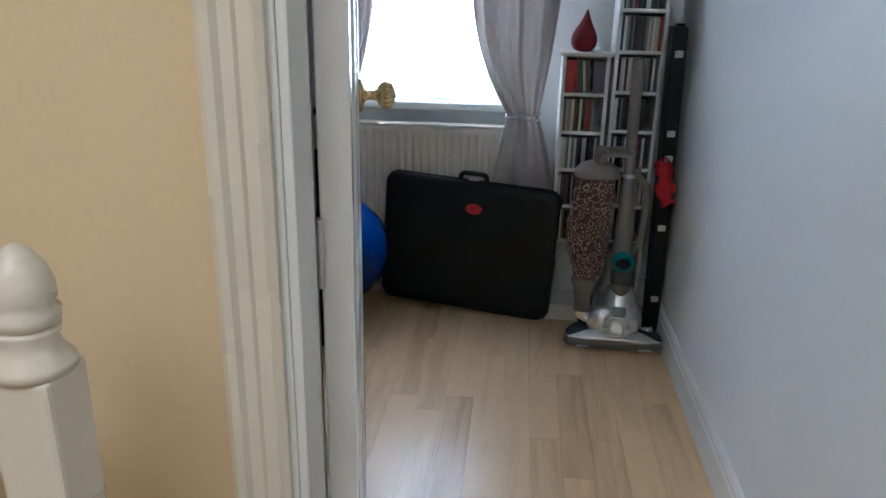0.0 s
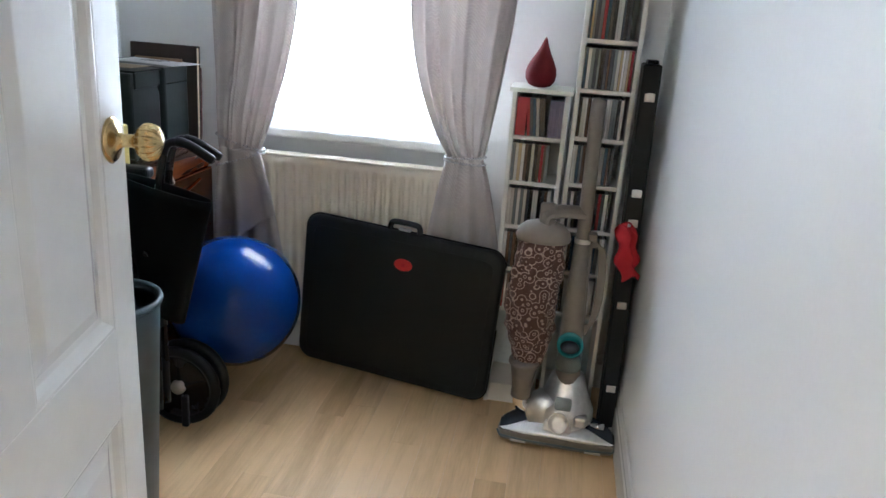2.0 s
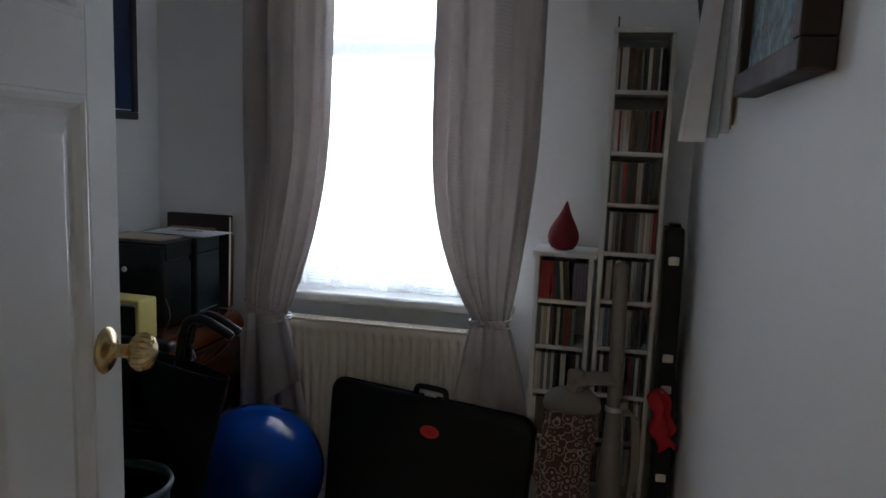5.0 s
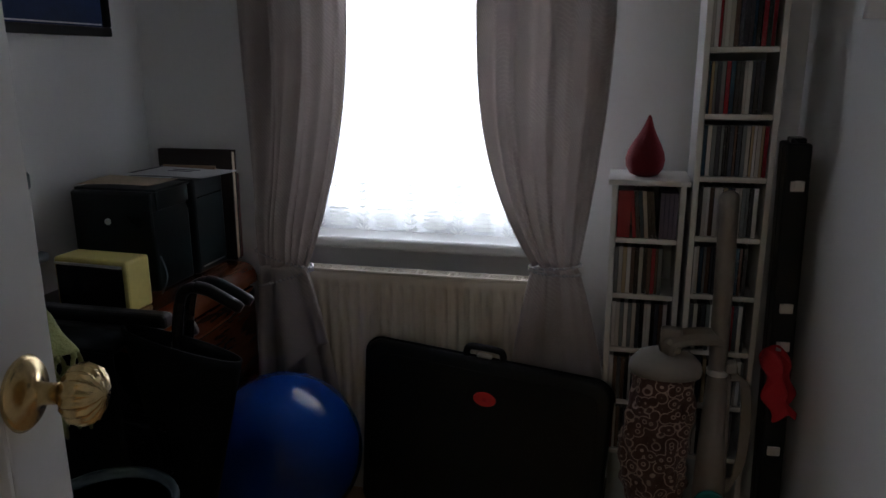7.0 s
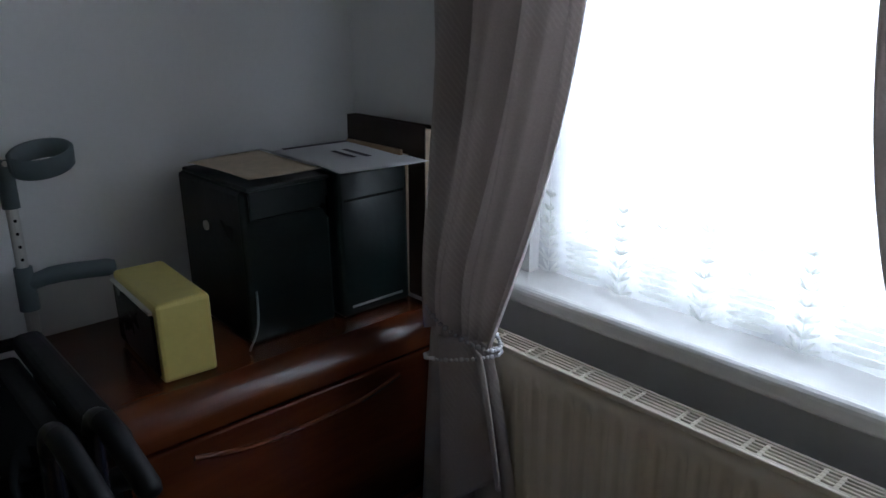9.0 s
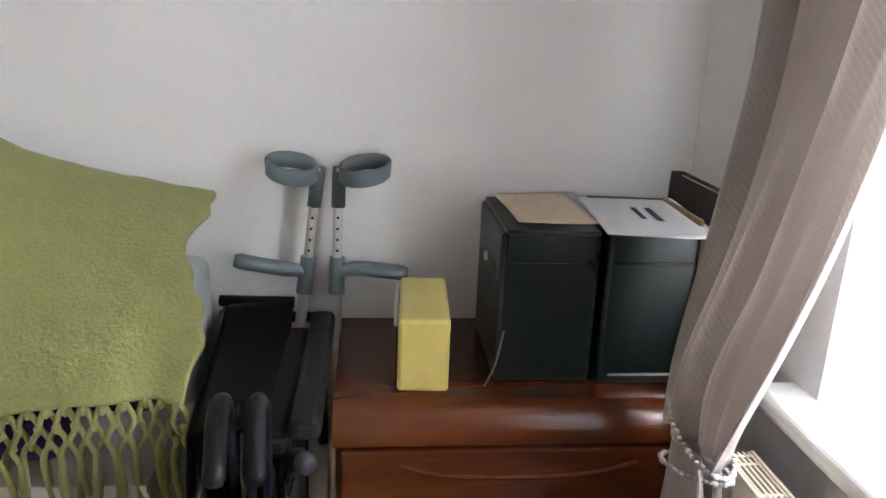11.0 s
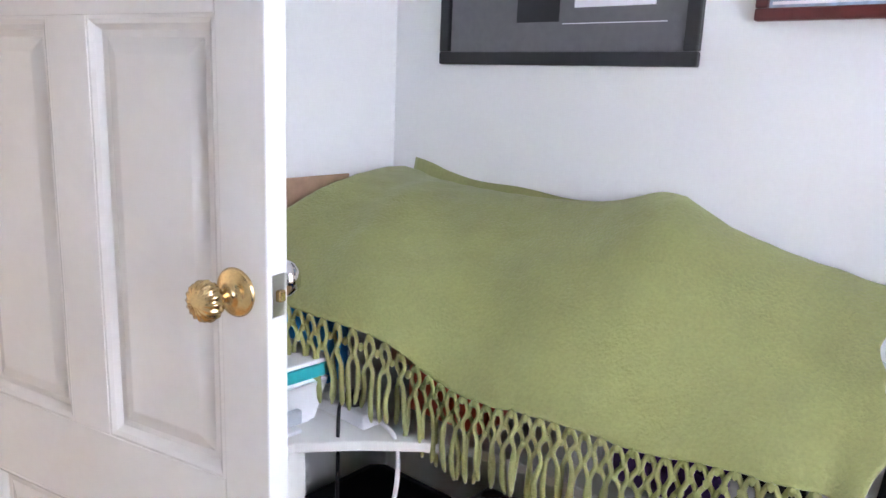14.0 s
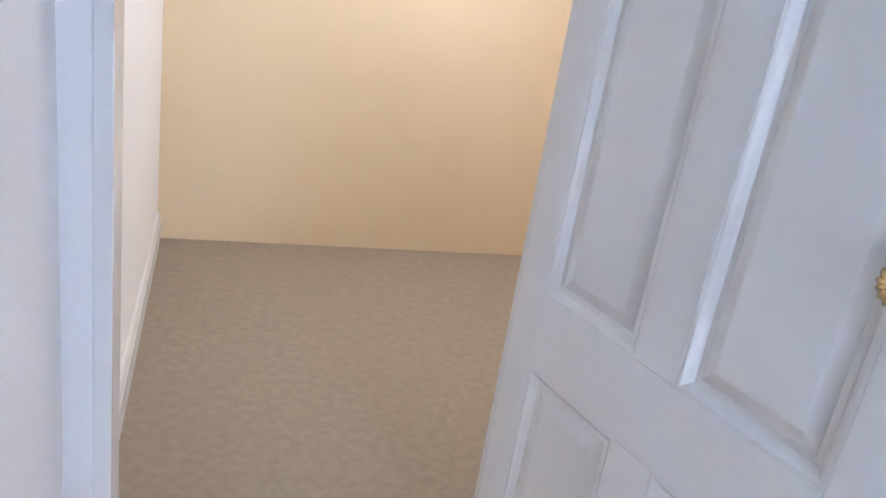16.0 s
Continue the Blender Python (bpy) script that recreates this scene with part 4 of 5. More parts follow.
def vacuum():
    ob = thing("vacuum_cleaner", "upright vacuum cleaner with chrome head and patterned cloth bag", "vacuum cleaner", (0.650, 2.985, 0.0), -2)
    w = 0.192
    # floor head: wide, with a sloping polished top
    out = [(-w, 0.0), (-w + 0.012, -0.030), (-0.11, -0.040), (0.11, -0.040), (w - 0.012, -0.030), (w, 0.0), (w - 0.004, 0.060), (0.10, 0.085), (-0.10, 0.085), (-w + 0.004, 0.060)]
    head = part("floor_head", prism(out, 0.006, 0.040, 0.006), TAUPE, ob, "grey rubber-edged floor head", False)
    # crescent-shaped polished cover, highest over the middle
    def cover(u, v):
        x = (u - 0.5) * 2 * w * 0.965
        bow = 1 - (2 * u - 1) ** 2
        y0, y1 = -0.022 - 0.016 * bow ** 0.5, 0.020 + 0.062 * bow ** 0.5
        return (x, y0 + (y1 - y0) * v, 0.0415 + (0.012 + 0.046 * bow) * math.sin(0.5 * math.pi * v) ** 0.8)
    part("head_top", sheet(cover, 48, 14, 0.003), NAVYP, head, "dark blue-grey top of the floor head", True)
    def crescent(u, v):
        bow = 1 - (2 * u - 1) ** 2
        x, y, z = cover(u, v * (0.05 + 0.42 * bow))
        return (x, y - 0.001, z + 0.003)
    part("head_cover", sheet(crescent, 48, 8, 0.0015), CHROMED, head, "polished silver crescent", True)
    part("centre_tab", prism([(-0.045, -0.028), (0.045, -0.028), (0.034, 0.030), (-0.034, 0.030)], 0.060, 0.094, 0.006), CHROMED, head, "polished silver tab under the emblem")
    skirt = [(x * 0.97, 0.012 + (y - 0.012) * 0.95) for x, y in out]
    part("cover_skirt", prism(skirt, 0.0402, 0.0452, 0.002), SILVER, head)
    part("bumper", along([(x * 1.01, y - 0.004, 0.022) for x, y in out[:6]], 0.0035, 8), GREYP, head)
    for x in (-0.12, 0.12):
        part("edge_strip", box((x - 0.025, -0.0440, 0.010), (x + 0.025, -0.040, 0.018), 0.001), SILVER, head)
    # motor housing
    body = part("motor_housing", lathe([(0.044, 0.045), (0.084, 0.055), (0.096, 0.085), (0.094, 0.120), (0.082, 0.150), (0.068, 0.180), (0.060, 0.210), (0.050, 0.235)], 28, m=pose(0.015, 0.045, 0.0, -6) @ Matrix.Diagonal((1, 0.85, 1, 1))), CHROMED, ob, "polished metal motor housing", True)
    part("fan_case", lathe([(0.030, -0.045), (0.060, -0.040), (0.066, -0.020), (0.066, 0.020), (0.058, 0.045)], 28, m=pose(-0.045, 0.040, 0.100, 90)), CHROMED, body, "polished round fan case", True)
    part("belt_cover", box((0.045, -0.024, 0.080), (0.092, 0.030, 0.126), 0.014, seg=3), CHROMED, body)
    part("emblem", lathe([(0.033, -0.02), (0.035, 0.002), (0.031, 0.005), (0.030, 0.003), (0.012, 0.004), (0.001, 0.005)], 28, m=pose(0.000, -0.046, 0.104, 66)), SILVER, body, "round silver emblem", True)
    part("headlight", box((-0.018, -0.032, 0.140), (0.036, 0.000, 0.178), 0.008), SMOKE, body, "clear lamp cover")
    for s in (-1, 1):
        part("wheel", lathe([(0.012, -0.012), (0.028, -0.010), (0.030, 0.0), (0.028, 0.010), (0.012, 0.012)], 20, m=pose(0.015 + s * 0.075, 0.10, 0.031, 0, 90)), RUBBER, ob, "", True)
    part("pedal", along([(0.105, 0.03, 0.07), (0.150, 0.02, 0.078)], [0.011, 0.013], 10), CHROME, ob, "", True)
    # telescopic handle tube
    part("tube", along([(0.014, 0.055, 0.20), (0.006, 0.064, 0.36), (0.004, 0.070, 0.50), (0.003, 0.076, 0.68)], [0.040, 0.039, 0.032, 0.023], 20), TAUPE, ob, "tapered taupe body tube", True)
    part("collar", along([(0.003, 0.076, 0.676), (0.003, 0.0765, 0.690)], [0.026, 0.026], 20), SILVER, ob)
    part("handle", along(curve_points([(0.003, 0.077, 0.67), (0.0, 0.080, 0.85), (-0.003, 0.084, 1.05), (-0.004, 0.086, 1.105), (-0.004, 0.088, 1.113)], 4), [0.0215] * 13 + [0.020, 0.018, 0.012, 0.004], 16), TAUPE, ob, "long taupe handle", True)
    cup = part("teal_scoop", lathe([(0.020, -0.034), (0.037, -0.014), (0.042, 0.0), (0.038, 0.003), (0.031, -0.014), (0.012, -0.024)], 24, m=pose(0.006, -0.004, 0.362, 52)), TEAL, ob, "teal plastic belt lifter", True)
    # flat black disc in place of the shade within the scoop
    part("opening", lathe([(0.030, 0.0), (0.028, 0.002), (0.001, 0.002)], 24, m=pose(0.006, -0.004, 0.362, 52) @ pose(0, -0.008, 0.0025) @ Matrix.Diagonal((1, 0.72, 1, 1))), BLACKP, cup, "black disc for the shade in the opening", True)
    part("clear_window", lathe([(0.036, 0.01), (0.041, 0.02), (0.040, 0.05), (0.036, 0.065)], 24, m=pose(0.008, 0.030, 0.250, -6)), SMOKE, ob, "", True)
    # cloth bag with collars
    def bag(u, v):
        a = 2 * math.pi * u
        r = 0.074 + 0.010 * math.sin(v * math.pi) - 0.030 * max(0, v - 0.72) / 0.28
        r *= 0.97 + 0.06 * math.sin(3 * a + 9 * v) + 0.05 * math.sin(7 * a - 17 * v) + 0.035 * math.sin(4 * a + 47 * v) - 0.03 * abs(math.sin(31 * v + 2 * a))
        x = -0.118 - 0.010 * math.sin(v * 3) - 0.004 * v
        return (x + r * math.cos(a), 0.045 + 0.62 * r * math.sin(a), 0.690 - 0.432 * v)
    part("bag", sheet(bag, 44, 40), BAGM, ob, "brown cloth bag patterned with pale rings", True)
    cap = part("bag_cap", lathe([(0.082, -0.012), (0.086, 0.0), (0.080, 0.022), (0.060, 0.042), (0.030, 0.052), (0.002, 0.055)], 28, m=pose(-0.118, 0.045, 0.690) @ Matrix.Diagonal((1, 0.66, 1, 1))), TAUPE, ob, "taupe plastic bag top", True)
    part("strap", along(curve_points([(-0.118, 0.03, 0.735), (-0.110, 0.025, 0.770), (-0.05, 0.05, 0.777), (0.0, 0.072, 0.770)], 5), 0.012, 10, flat=2.0), TAUPE, cap)
    part("bag_hook", box((-0.135, 0.02, 0.735), (-0.085, 0.05, 0.800), 0.008), TAUPE, cap)
    neck = part("bag_neck", lathe([(0.050, 0.268), (0.052, 0.255), (0.044, 0.245), (0.036, 0.20), (0.032, 0.16), (0.034, 0.135)], 24, m=pose(-0.132, 0.045, 0.0)), TAUPE, ob, "taupe bag neck", True)
    part("elbow", along(curve_points([(-0.132, 0.045, 0.14), (-0.128, 0.045, 0.105), (-0.090, 0.045, 0.090), (-0.045, 0.045, 0.088)], 5), 0.026, 14), CHROME, neck, "polished exhaust elbow", True)
    # cord looped over the hooks
    for k in range(6):
        o = 0.006 * k
        cord = along(curve_points([(0.030, 0.070 - o * 0.3, 0.700 - o), (0.058 + o * 0.5, 0.060, 0.66), (0.066 + o * 0.6, 0.058, 0.52), (0.056 + o * 0.5, 0.060, 0.40 + o), (0.040, 0.064, 0.375 + o), (0.030 + o * 0.3, 0.066, 0.42), (0.034, 0.068, 0.56), (0.030, 0.070, 0.690 - o)], 5), 0.0042, 6)
        part("cord_loop", cord, TAUPE, ob, "grey power cord wound in loops", True)
    part("cord_hook", box((0.018, 0.045, 0.69), (0.045, 0.085, 0.715), 0.005), TAUPE, ob)
    return ob


vacuum()

# ---- long black case beside the tower ----
pc = thing("instrument_case", "long narrow black case with silver clasps standing in the corner", "case", (0.8165, 3.10, 0.0), 0, ry=-1.2)
part("shell", box((-0.0270, 0.0, 0.0), (0.0270, 0.095, 1.225), 0.006), BLACKV, pc)
part("lid_seam", box((-0.0280, 0.045, 0.01), (0.0280, 0.048, 1.215), 0.001), BLACKP, pc)
part("end_cap", box((-0.015, 0.02, 1.224), (0.018, 0.07, 1.236), 0.003), BLACKP, pc)
for z in (0.17, 0.47, 0.745, 0.84, 1.13):
    cl = part("clasp", box((-0.014, -0.006, z - 0.012), (0.016, 0.0, z + 0.012), 0.002), SILVER, pc, "silver clasp")
    part("tongue", box((-0.006, -0.009, z - 0.006), (0.008, -0.006, z + 0.014), 0.001), SILVER, cl)
for s in (-0.016, 0.016):
    part("foot", lathe([(0.007, -0.001), (0.008, 0.004), (0.006, 0.008)], 10, m=pose(s, -0.004, 0.02, 90)), SILVER, pc)
scarf = thing("red_scarf", "crumpled red printed cloth tucked behind the black case", "cloth", (0.793, 3.085, 0.66))
def crumple(u, v):
    a = u * 5.2
    r = 0.030 + 0.016 * math.sin(7 * u + 5 * v) + 0.010 * math.sin(13 * v)
    return (-0.026 + 0.060 * v + r * math.cos(a) * 0.8, -0.012 + 0.5 * r * math.sin(a), 0.075 - 0.165 * v + 0.014 * math.sin(9 * u))
part("cloth", sheet(crumple, 40, 40, 0.002), REDC, scarf, "", True)

# ---- chest of drawers ----
def chest():
    ob = thing("chest_of_drawers", "polished mahogany chest of drawers against the wall", "chest", (-1.095, 2.715, 0.0))
    w, ln, h = 0.405, 0.625, 0.80
    edge = [(w - 0.048 + 0.048 * math.sin(radians(t)), h - 0.048 + 0.048 * math.cos(radians(t))) for t in range(0, 91, 6)]
    prof = [(0, h - 0.030), (0, h)] + edge + [(w, h - 0.060), (w - 0.012, h - 0.066), (0, h - 0.066)]
    bm = bmesh.new()
    rings = [[bm.verts.new((x, y, z)) for x, z in prof] for y in (0, ln)]
    k = len(prof)
    for i in range(k):
        bm.faces.new((rings[0][i], rings[0][(i + 1) % k], rings[1][(i + 1) % k], rings[1][i]))
    bm.faces.new(rings[0][::-1])
    bm.faces.new(rings[1])
    part("top", bm, MAHOG, ob, "glossy mahogany top with rounded front edge")
    part("carcass", box((0.002, 0.006, 0.06), (w - 0.022, ln - 0.006, h - 0.067), 0.003), MAHOG, ob)
    part("plinth", box((0.01, 0.012, 0.0), (w - 0.035, ln - 0.012, 0.059)), MAHOG, ob)
    z = h - 0.070
    for dh in (0.31, 0.35):
        dr = part("drawer", box((w - 0.0215, 0.012, z - dh + 0.004), (w - 0.006, ln - 0.012, z - 0.002), 0.005), MAHOG, ob, "mahogany drawer front")
        bow = curve_points([(w - 0.004, 0.11, z - 0.030), (w - 0.003, 0.20, z - 0.050), (w - 0.003, ln / 2, z - 0.054), (w - 0.003, ln - 0.20, z - 0.050), (w - 0.004, ln - 0.11, z - 0.030)], 6)
        part("grip_groove", along(bow, 0.005, 8), MAHOG, dr, "curved finger grip")
        z -= dh
    return ob


chest()
TOP = 0.800


def file_box(label, x0, x1, y0, y1, h, lidded):
    ob = thing("file_box", label, "box", (x0, y0, TOP + 0.001))
    w, d = x1 - x0, y1 - y0
    part("body", box((0, 0, 0), (w, d, h), 0.008), GREENB, ob)
    if lidded:
        part("lid", box((0.01, 0.006, h + 0.0005), (w + 0.012, d - 0.006, h + 0.008), 0.003), GREENB, ob)
        lip = part("flap", box((w + 0.001, 0.012, h - 0.05), (w + 0.008, d - 0.012, h + 0.007), 0.003), GREENB, ob)
        part("lock", lathe([(0.009, 0.0), (0.009, 0.004), (0.004, 0.006)], 14, m=pose(w * 0.45, -0.001, h * 0.70, 90)), SILVER, ob, "small round silver lock")
        part("strap", along(curve_points([(w + 0.004, 0.012, 0.10), (w + 0.030, -0.004, 0.05), (w + 0.018, -0.018, 0.003)], 5), 0.0022, 6), GREYP, ob)
    else:
        part("seam", box((w - 0.0005, 0.012, h * 0.80), (w + 0.002, d - 0.012, h * 0.815)), BLACKP, ob)
        part("foot_strip", box((w - 0.0005, 0.02, 0.018), (w + 0.002, d - 0.02, 0.022)), STEEL, ob)
    return ob


file_box("dark green plastic file box with a round lock", -1.045, -0.795, 2.992, 3.164, 0.274, True)
file_box("dark green plastic file box standing on the chest", -1.03, -0.783, 3.174, 3.334, 0.282, False)


def board(name, label, cat, lo, hi, mat, tilt=0.0, bevel=0.002):
    ob = part(name, box((0, 0, 0), (hi[0] - lo[0], hi[1] - lo[1], hi[2] - lo[2]), bevel), mat)
    ob.matrix_basis = pose(lo[0], lo[1], lo[2], -tilt)
    return tagged(ob, label, cat)


DKBRN = material("dark_brown_card", (0.030, 0.018, 0.015), 0.6, vary=0.1)
alb = thing("album", "dark brown album with cream pages standing behind the file boxes", "album", (-1.012, 3.352, TOP + 0.001), rx=-1.5)
for y in (0.0, 0.0235):
    part("cover", box((0, y, 0), (0.252, y + 0.003, 0.345), 0.001), DKBRN, alb)
part("pages", box((0.004, 0.0032, 0.004), (0.248, 0.0233, 0.338)), PAPERB, alb, "cream page block")
part("spine", box((-0.003, 0.0, 0), (-0.0002, 0.0265, 0.345), 0.001), DKBRN, alb)
board("picture_board", "brown-edged picture board leaning behind the boxes", "board", (-0.985, 3.330, TOP + 0.001), (-0.805, 3.338, TOP + 0.300), CARD, 1.0)
board("picture_board", "thin white-edged board leaning behind the boxes", "board", (-0.97, 3.342, TOP + 0.001), (-0.800, 3.347, TOP + 0.290), PAPERB, 1.2)
board("picture_board", "slim dark board leaning against the window wall", "board", (-1.0, 3.388, TOP + 0.001), (-0.765, 3.400, TOP + 0.270), REDFR, 1.5)


def paper_sheet(label, at, size, rz, mat, printed=True, bars=((0.35, 0.45, 0.30, 0.05), (0.35, 0.55, 0.36, 0.05))):
    ob = thing("paper_sheet", label, "paper", at, rz)
    w, d = size
    part("page", sheet(lambda u, v: (u * w, v * d, 0.003 * math.sin(3 * u + 2 * v) + 0.003), 10, 10, 0.0008), mat, ob, "", True)
    if printed:
        for u, v, bw, bh in bars:
            part("print_bar", box((u * w, v * d, 0.0065), (u * w + bw * w, v * d + bh * d, 0.0070)), INK, ob)
    return ob


paper_sheet("buff printed leaflet lying on the file box", (-1.035, 3.012, TOP + 0.2855), (0.215, 0.150), 3, PAPERB, False)
paper_sheet("white printed sheet lying on the file boxes", (-1.010, 3.172, TOP + 0.2885), (0.270, 0.190), -4, PAPER, True, ((0.35, 0.43, 0.30, 0.05), (0.35, 0.56, 0.34, 0.06), (0.03, 0.10, 0.05, 0.82)))
paper_sheet("white envelope under a leaflet on the file box", (-1.045, 3.060, TOP + 0.2832), (0.20, 0.12), 8, PAPER, False)

# ---- radio ----
rd = thing("radio", "yellow portable radio with a black dial on the chest", "radio", (-0.868, 2.866, TOP + 0.001), -3)
shell = box((-0.112, -0.040, 0), (0.107, 0.048, 0.133), 0.007, seg=2)
part("case", shell, RADIO, rd, "yellow leathercloth case")
part("dial", box((-0.103, -0.0445, 0.010), (0.096, -0.039, 0.114), 0.003), BLACKP, rd, "black front panel")
part("trim_bar", box((-0.102, -0.0475, 0.116), (0.097, -0.041, 0.122), 0.001), SILVER, rd, "silver trim strip")

# ---- crutches ----
def crutch(cuff_y, top, foot, side, grip_tip):
    """An elbow crutch; side is the way its cuff and grip point along y."""
    ob = thing("crutch", "grey aluminium elbow crutch leaning against the wall", "crutch", (0, 0, 0), group="pair of crutches")
    top, foot = Vector(top), Vector(foot)
    d = (top - foot).normalized()
    gz = 0.925
    g = foot + d * ((gz - foot.z) / d.z)
    part("lower_tube", along([foot + d * 0.02, g - d * 0.035], 0.011, 14), SILVER, ob)
    part("upper_tube", along([g - d * 0.02, top - d * 0.02], 0.0095, 14), SILVER, ob, "silver height-adjusting tube")
    # black surface discs give the adjusting holes their inner shade
    for k in range(5):
        c = g + d * (0.045 + 0.022 * k)
        part("hole", lathe([(0.0028, 0.0), (0.0028, 0.0008)], 8, m=Matrix.Translation(c + Vector((0.0093, 0, 0))) @ pose(0, 0, 0, 0, 90)), BLACKP, ob)
    part("clamp", along([g - d * 0.045, g + d * 0.03], [0.016, 0.0145], 14), GREYP, ob, "", True)
    part("grip", along(curve_points([g + Vector((0, side * 0.004, 0.0)), g + Vector((0.012, side * 0.05, 0.010)), Vector(grip_tip)], 5), [0.014] * 4 + [0.0155] * 5 + [0.016, 0.012], 14), GREYP, ob, "grey moulded hand grip", True)
    part("ferrule", along([foot, foot + d * 0.05], [0.018, 0.015], 14), RUBBER, ob)
    part("socket", along([top - d * 0.075, top - d * 0.02, top + d * 0.004], [0.0135, 0.0135, 0.012], 14), GREYP, ob, "", True)
    cy = cuff_y
    cuff = bmesh.new()
    c0 = Vector((top.x + 0.030, cy, top.z + 0.004))
    n = 40
    rings = []
    for k in range(n + 1):
        a = radians(12) + radians(336) * k / n
        ux, uy = math.sin(a) * 0.9, -side * math.cos(a)
        ring = []
        for r, z in ((0.046, -0.016), (0.049, -0.013), (0.050, 0.013), (0.047, 0.016), (0.043, 0.014), (0.042, -0.014)):
            ring.append(cuff.verts.new(c0 + Vector((ux * r, uy * r, z + 0.006 * side * uy - 0.010 * ux))))
        rings.append(ring)
    for a, b in zip(rings, rings[1:]):
        for i in range(6):
            cuff.faces.new((a[i], a[(i + 1) % 6], b[(i + 1) % 6], b[i]))
    cuff.faces.new(rings[0][::-1])
    cuff.faces.new(rings[-1])
    part("cuff", cuff, GREYP, ob, "grey plastic forearm cuff", True)
    part("rivet", lathe([(0.005, 0), (0.004, 0.003)], 10, m=Matrix.Translation(top + Vector((0.013, 0, 0.0))) @ pose(0, 0, 0, 0, 90)), SILVER, ob)
    return ob


crutch(2.626, (-1.045, 2.673, 1.130), (-0.985, 2.535, 0.0), -1, (-1.015, 2.512, 0.952))
crutch(2.762, (-1.045, 2.712, 1.130), (-0.985, 2.690, 0.0), 1, (-1.015, 2.848, 0.928))


# ---- folded wheelchair ----
def wheelchair():
    ob = thing("wheelchair", "folded black transit wheelchair parked beside the chest", "wheelchair", (0, 0, 0))
    for y in (2.595, 2.638):
        fr = part("frame_side", along(curve_points([(-0.96, y - 0.01, 0.10), (-0.98, y, 0.45), (-0.97, y, 0.62), (-0.62, y, 0.62), (-0.50, y, 0.62)], 6), 0.0115, 12), BLACKP, ob, "", True)
        part("back_tube", along(curve_points([(-0.52, y, 0.16), (-0.515, y, 0.55), (-0.49, y, 0.80), (-0.470, y, 0.925), (-0.445, y + 0.002, 0.958), (-0.405, y + 0.004, 0.955)], 6), 0.0115, 12), BLACKP, fr, "", True)
        h = part("push_handle", along(curve_points([(-0.430, y + 0.002, 0.962), (-0.400, y + 0.004, 0.955), (-0.335, y + 0.012, 0.918)], 6), [0.0125] * 6 + [0.0128] * 6 + [0.010], 14), RUBBER, fr, "black ribbed push handle", True)
    for y in (2.775, 2.838):
        at = pose(-0.553, y, 0.136, 90)
        wh = part("wheel", lathe([(0.106, -0.014), (0.120, -0.017), (0.132, -0.011), (0.136, 0.0), (0.132, 0.011), (0.120, 0.017), (0.106, 0.014), (0.104, 0.0)], 56, m=at), RUBBER, ob, "black rubber rear wheel", True)
        part("rim", lathe([(0.093, -0.008), (0.105, -0.012), (0.105, 0.012), (0.093, 0.008)], 48, m=at), BLACKP, wh, "", True)
        part("hub", lathe([(0.022, -0.020), (0.026, 0.0), (0.022, 0.020)], 20, m=at), STEEL, wh, "dull metal hub", True)
        for k in range(5):
            a = radians(72 * k + 20)
            part("spoke", along([(-0.553 + 0.02 * math.cos(a), y, 0.136 + 0.02 * math.sin(a)), (-0.553 + 0.096 * math.cos(a), y, 0.136 + 0.096 * math.sin(a))], [0.013, 0.009], 8), BLACKP, wh)
        part("castor", lathe([(0.078, -0.012), (0.088, -0.009), (0.090, 0), (0.088, 0.009), (0.078, 0.012), (0.02, 0.006), (0.02, -0.006)], 32, m=pose(-0.97, y - 0.213, 0.090, 90)), RUBBER, ob, "small front castor", True)
    # seat sling hanging folded over the seat rails, sloping to the back
    def sling(u, v):
        x = -1.045 + 0.46 * u
        return (x, 2.487 + 0.034 * u + 0.132 * v, 0.848 - 0.020 * u + 0.006 * math.sin(math.pi * v) - 0.004 * math.sin(5 * u))
    part("seat_sling", sheet(sling, 24, 14, 0.006), BLACKN, ob, "folded black nylon seat", True)
    def flank(u, v):
        x = -1.045 + 0.46 * u
        return (x + 0.02 * v, 2.487 + 0.034 * u - 0.006 * math.sin(math.pi * v), 0.846 - 0.020 * u - 0.004 * math.sin(5 * u) - 0.33 * v)
    part("seat_flank", sheet(flank, 24, 10, 0.006), BLACKN, ob, "", True)
    part("seat_rail", along([(-1.070, 2.470, 0.848), (-1.060, 2.620, 0.848)], 0.012, 12), BLACKP, ob)
    part("seat_rail", along([(-1.055, 2.472, 0.822), (-1.045, 2.69, 0.822)], 0.011, 12), BLACKP, ob)
    # back sling folded outwards, open at its top like a pouch
    def back(u, v):
        a = math.pi * (u - 0.5) * 1.9
        x = -0.475 + 0.135 * math.cos(a) * (1 - 0.62 * v) - 0.01 * v
        y = 2.592 + 0.030 * math.sin(a)
        return (x, y, 0.865 - 0.055 * (math.cos(a) * 0.5 + 0.5) - 0.36 * v)
    part("back_sling", sheet(back, 36, 16, 0.005), BLACKN, ob, "black nylon backrest folded into a loop", True)
    # armrests
    for y, x0, x1, z in ((2.684, -0.985, -0.56, 0.846), (2.640, -0.96, -0.55, 0.822)):
        part("armrest", box((x0, y - 0.023, z - 0.017), (x1, y + 0.023, z + 0.018), 0.013, seg=3), RUBBER, ob, "black padded armrest")
        part("arm_post", along([(x0 + 0.05, y, 0.60), (x0 + 0.05, y, z - 0.012)], 0.010, 10), BLACKP, ob)
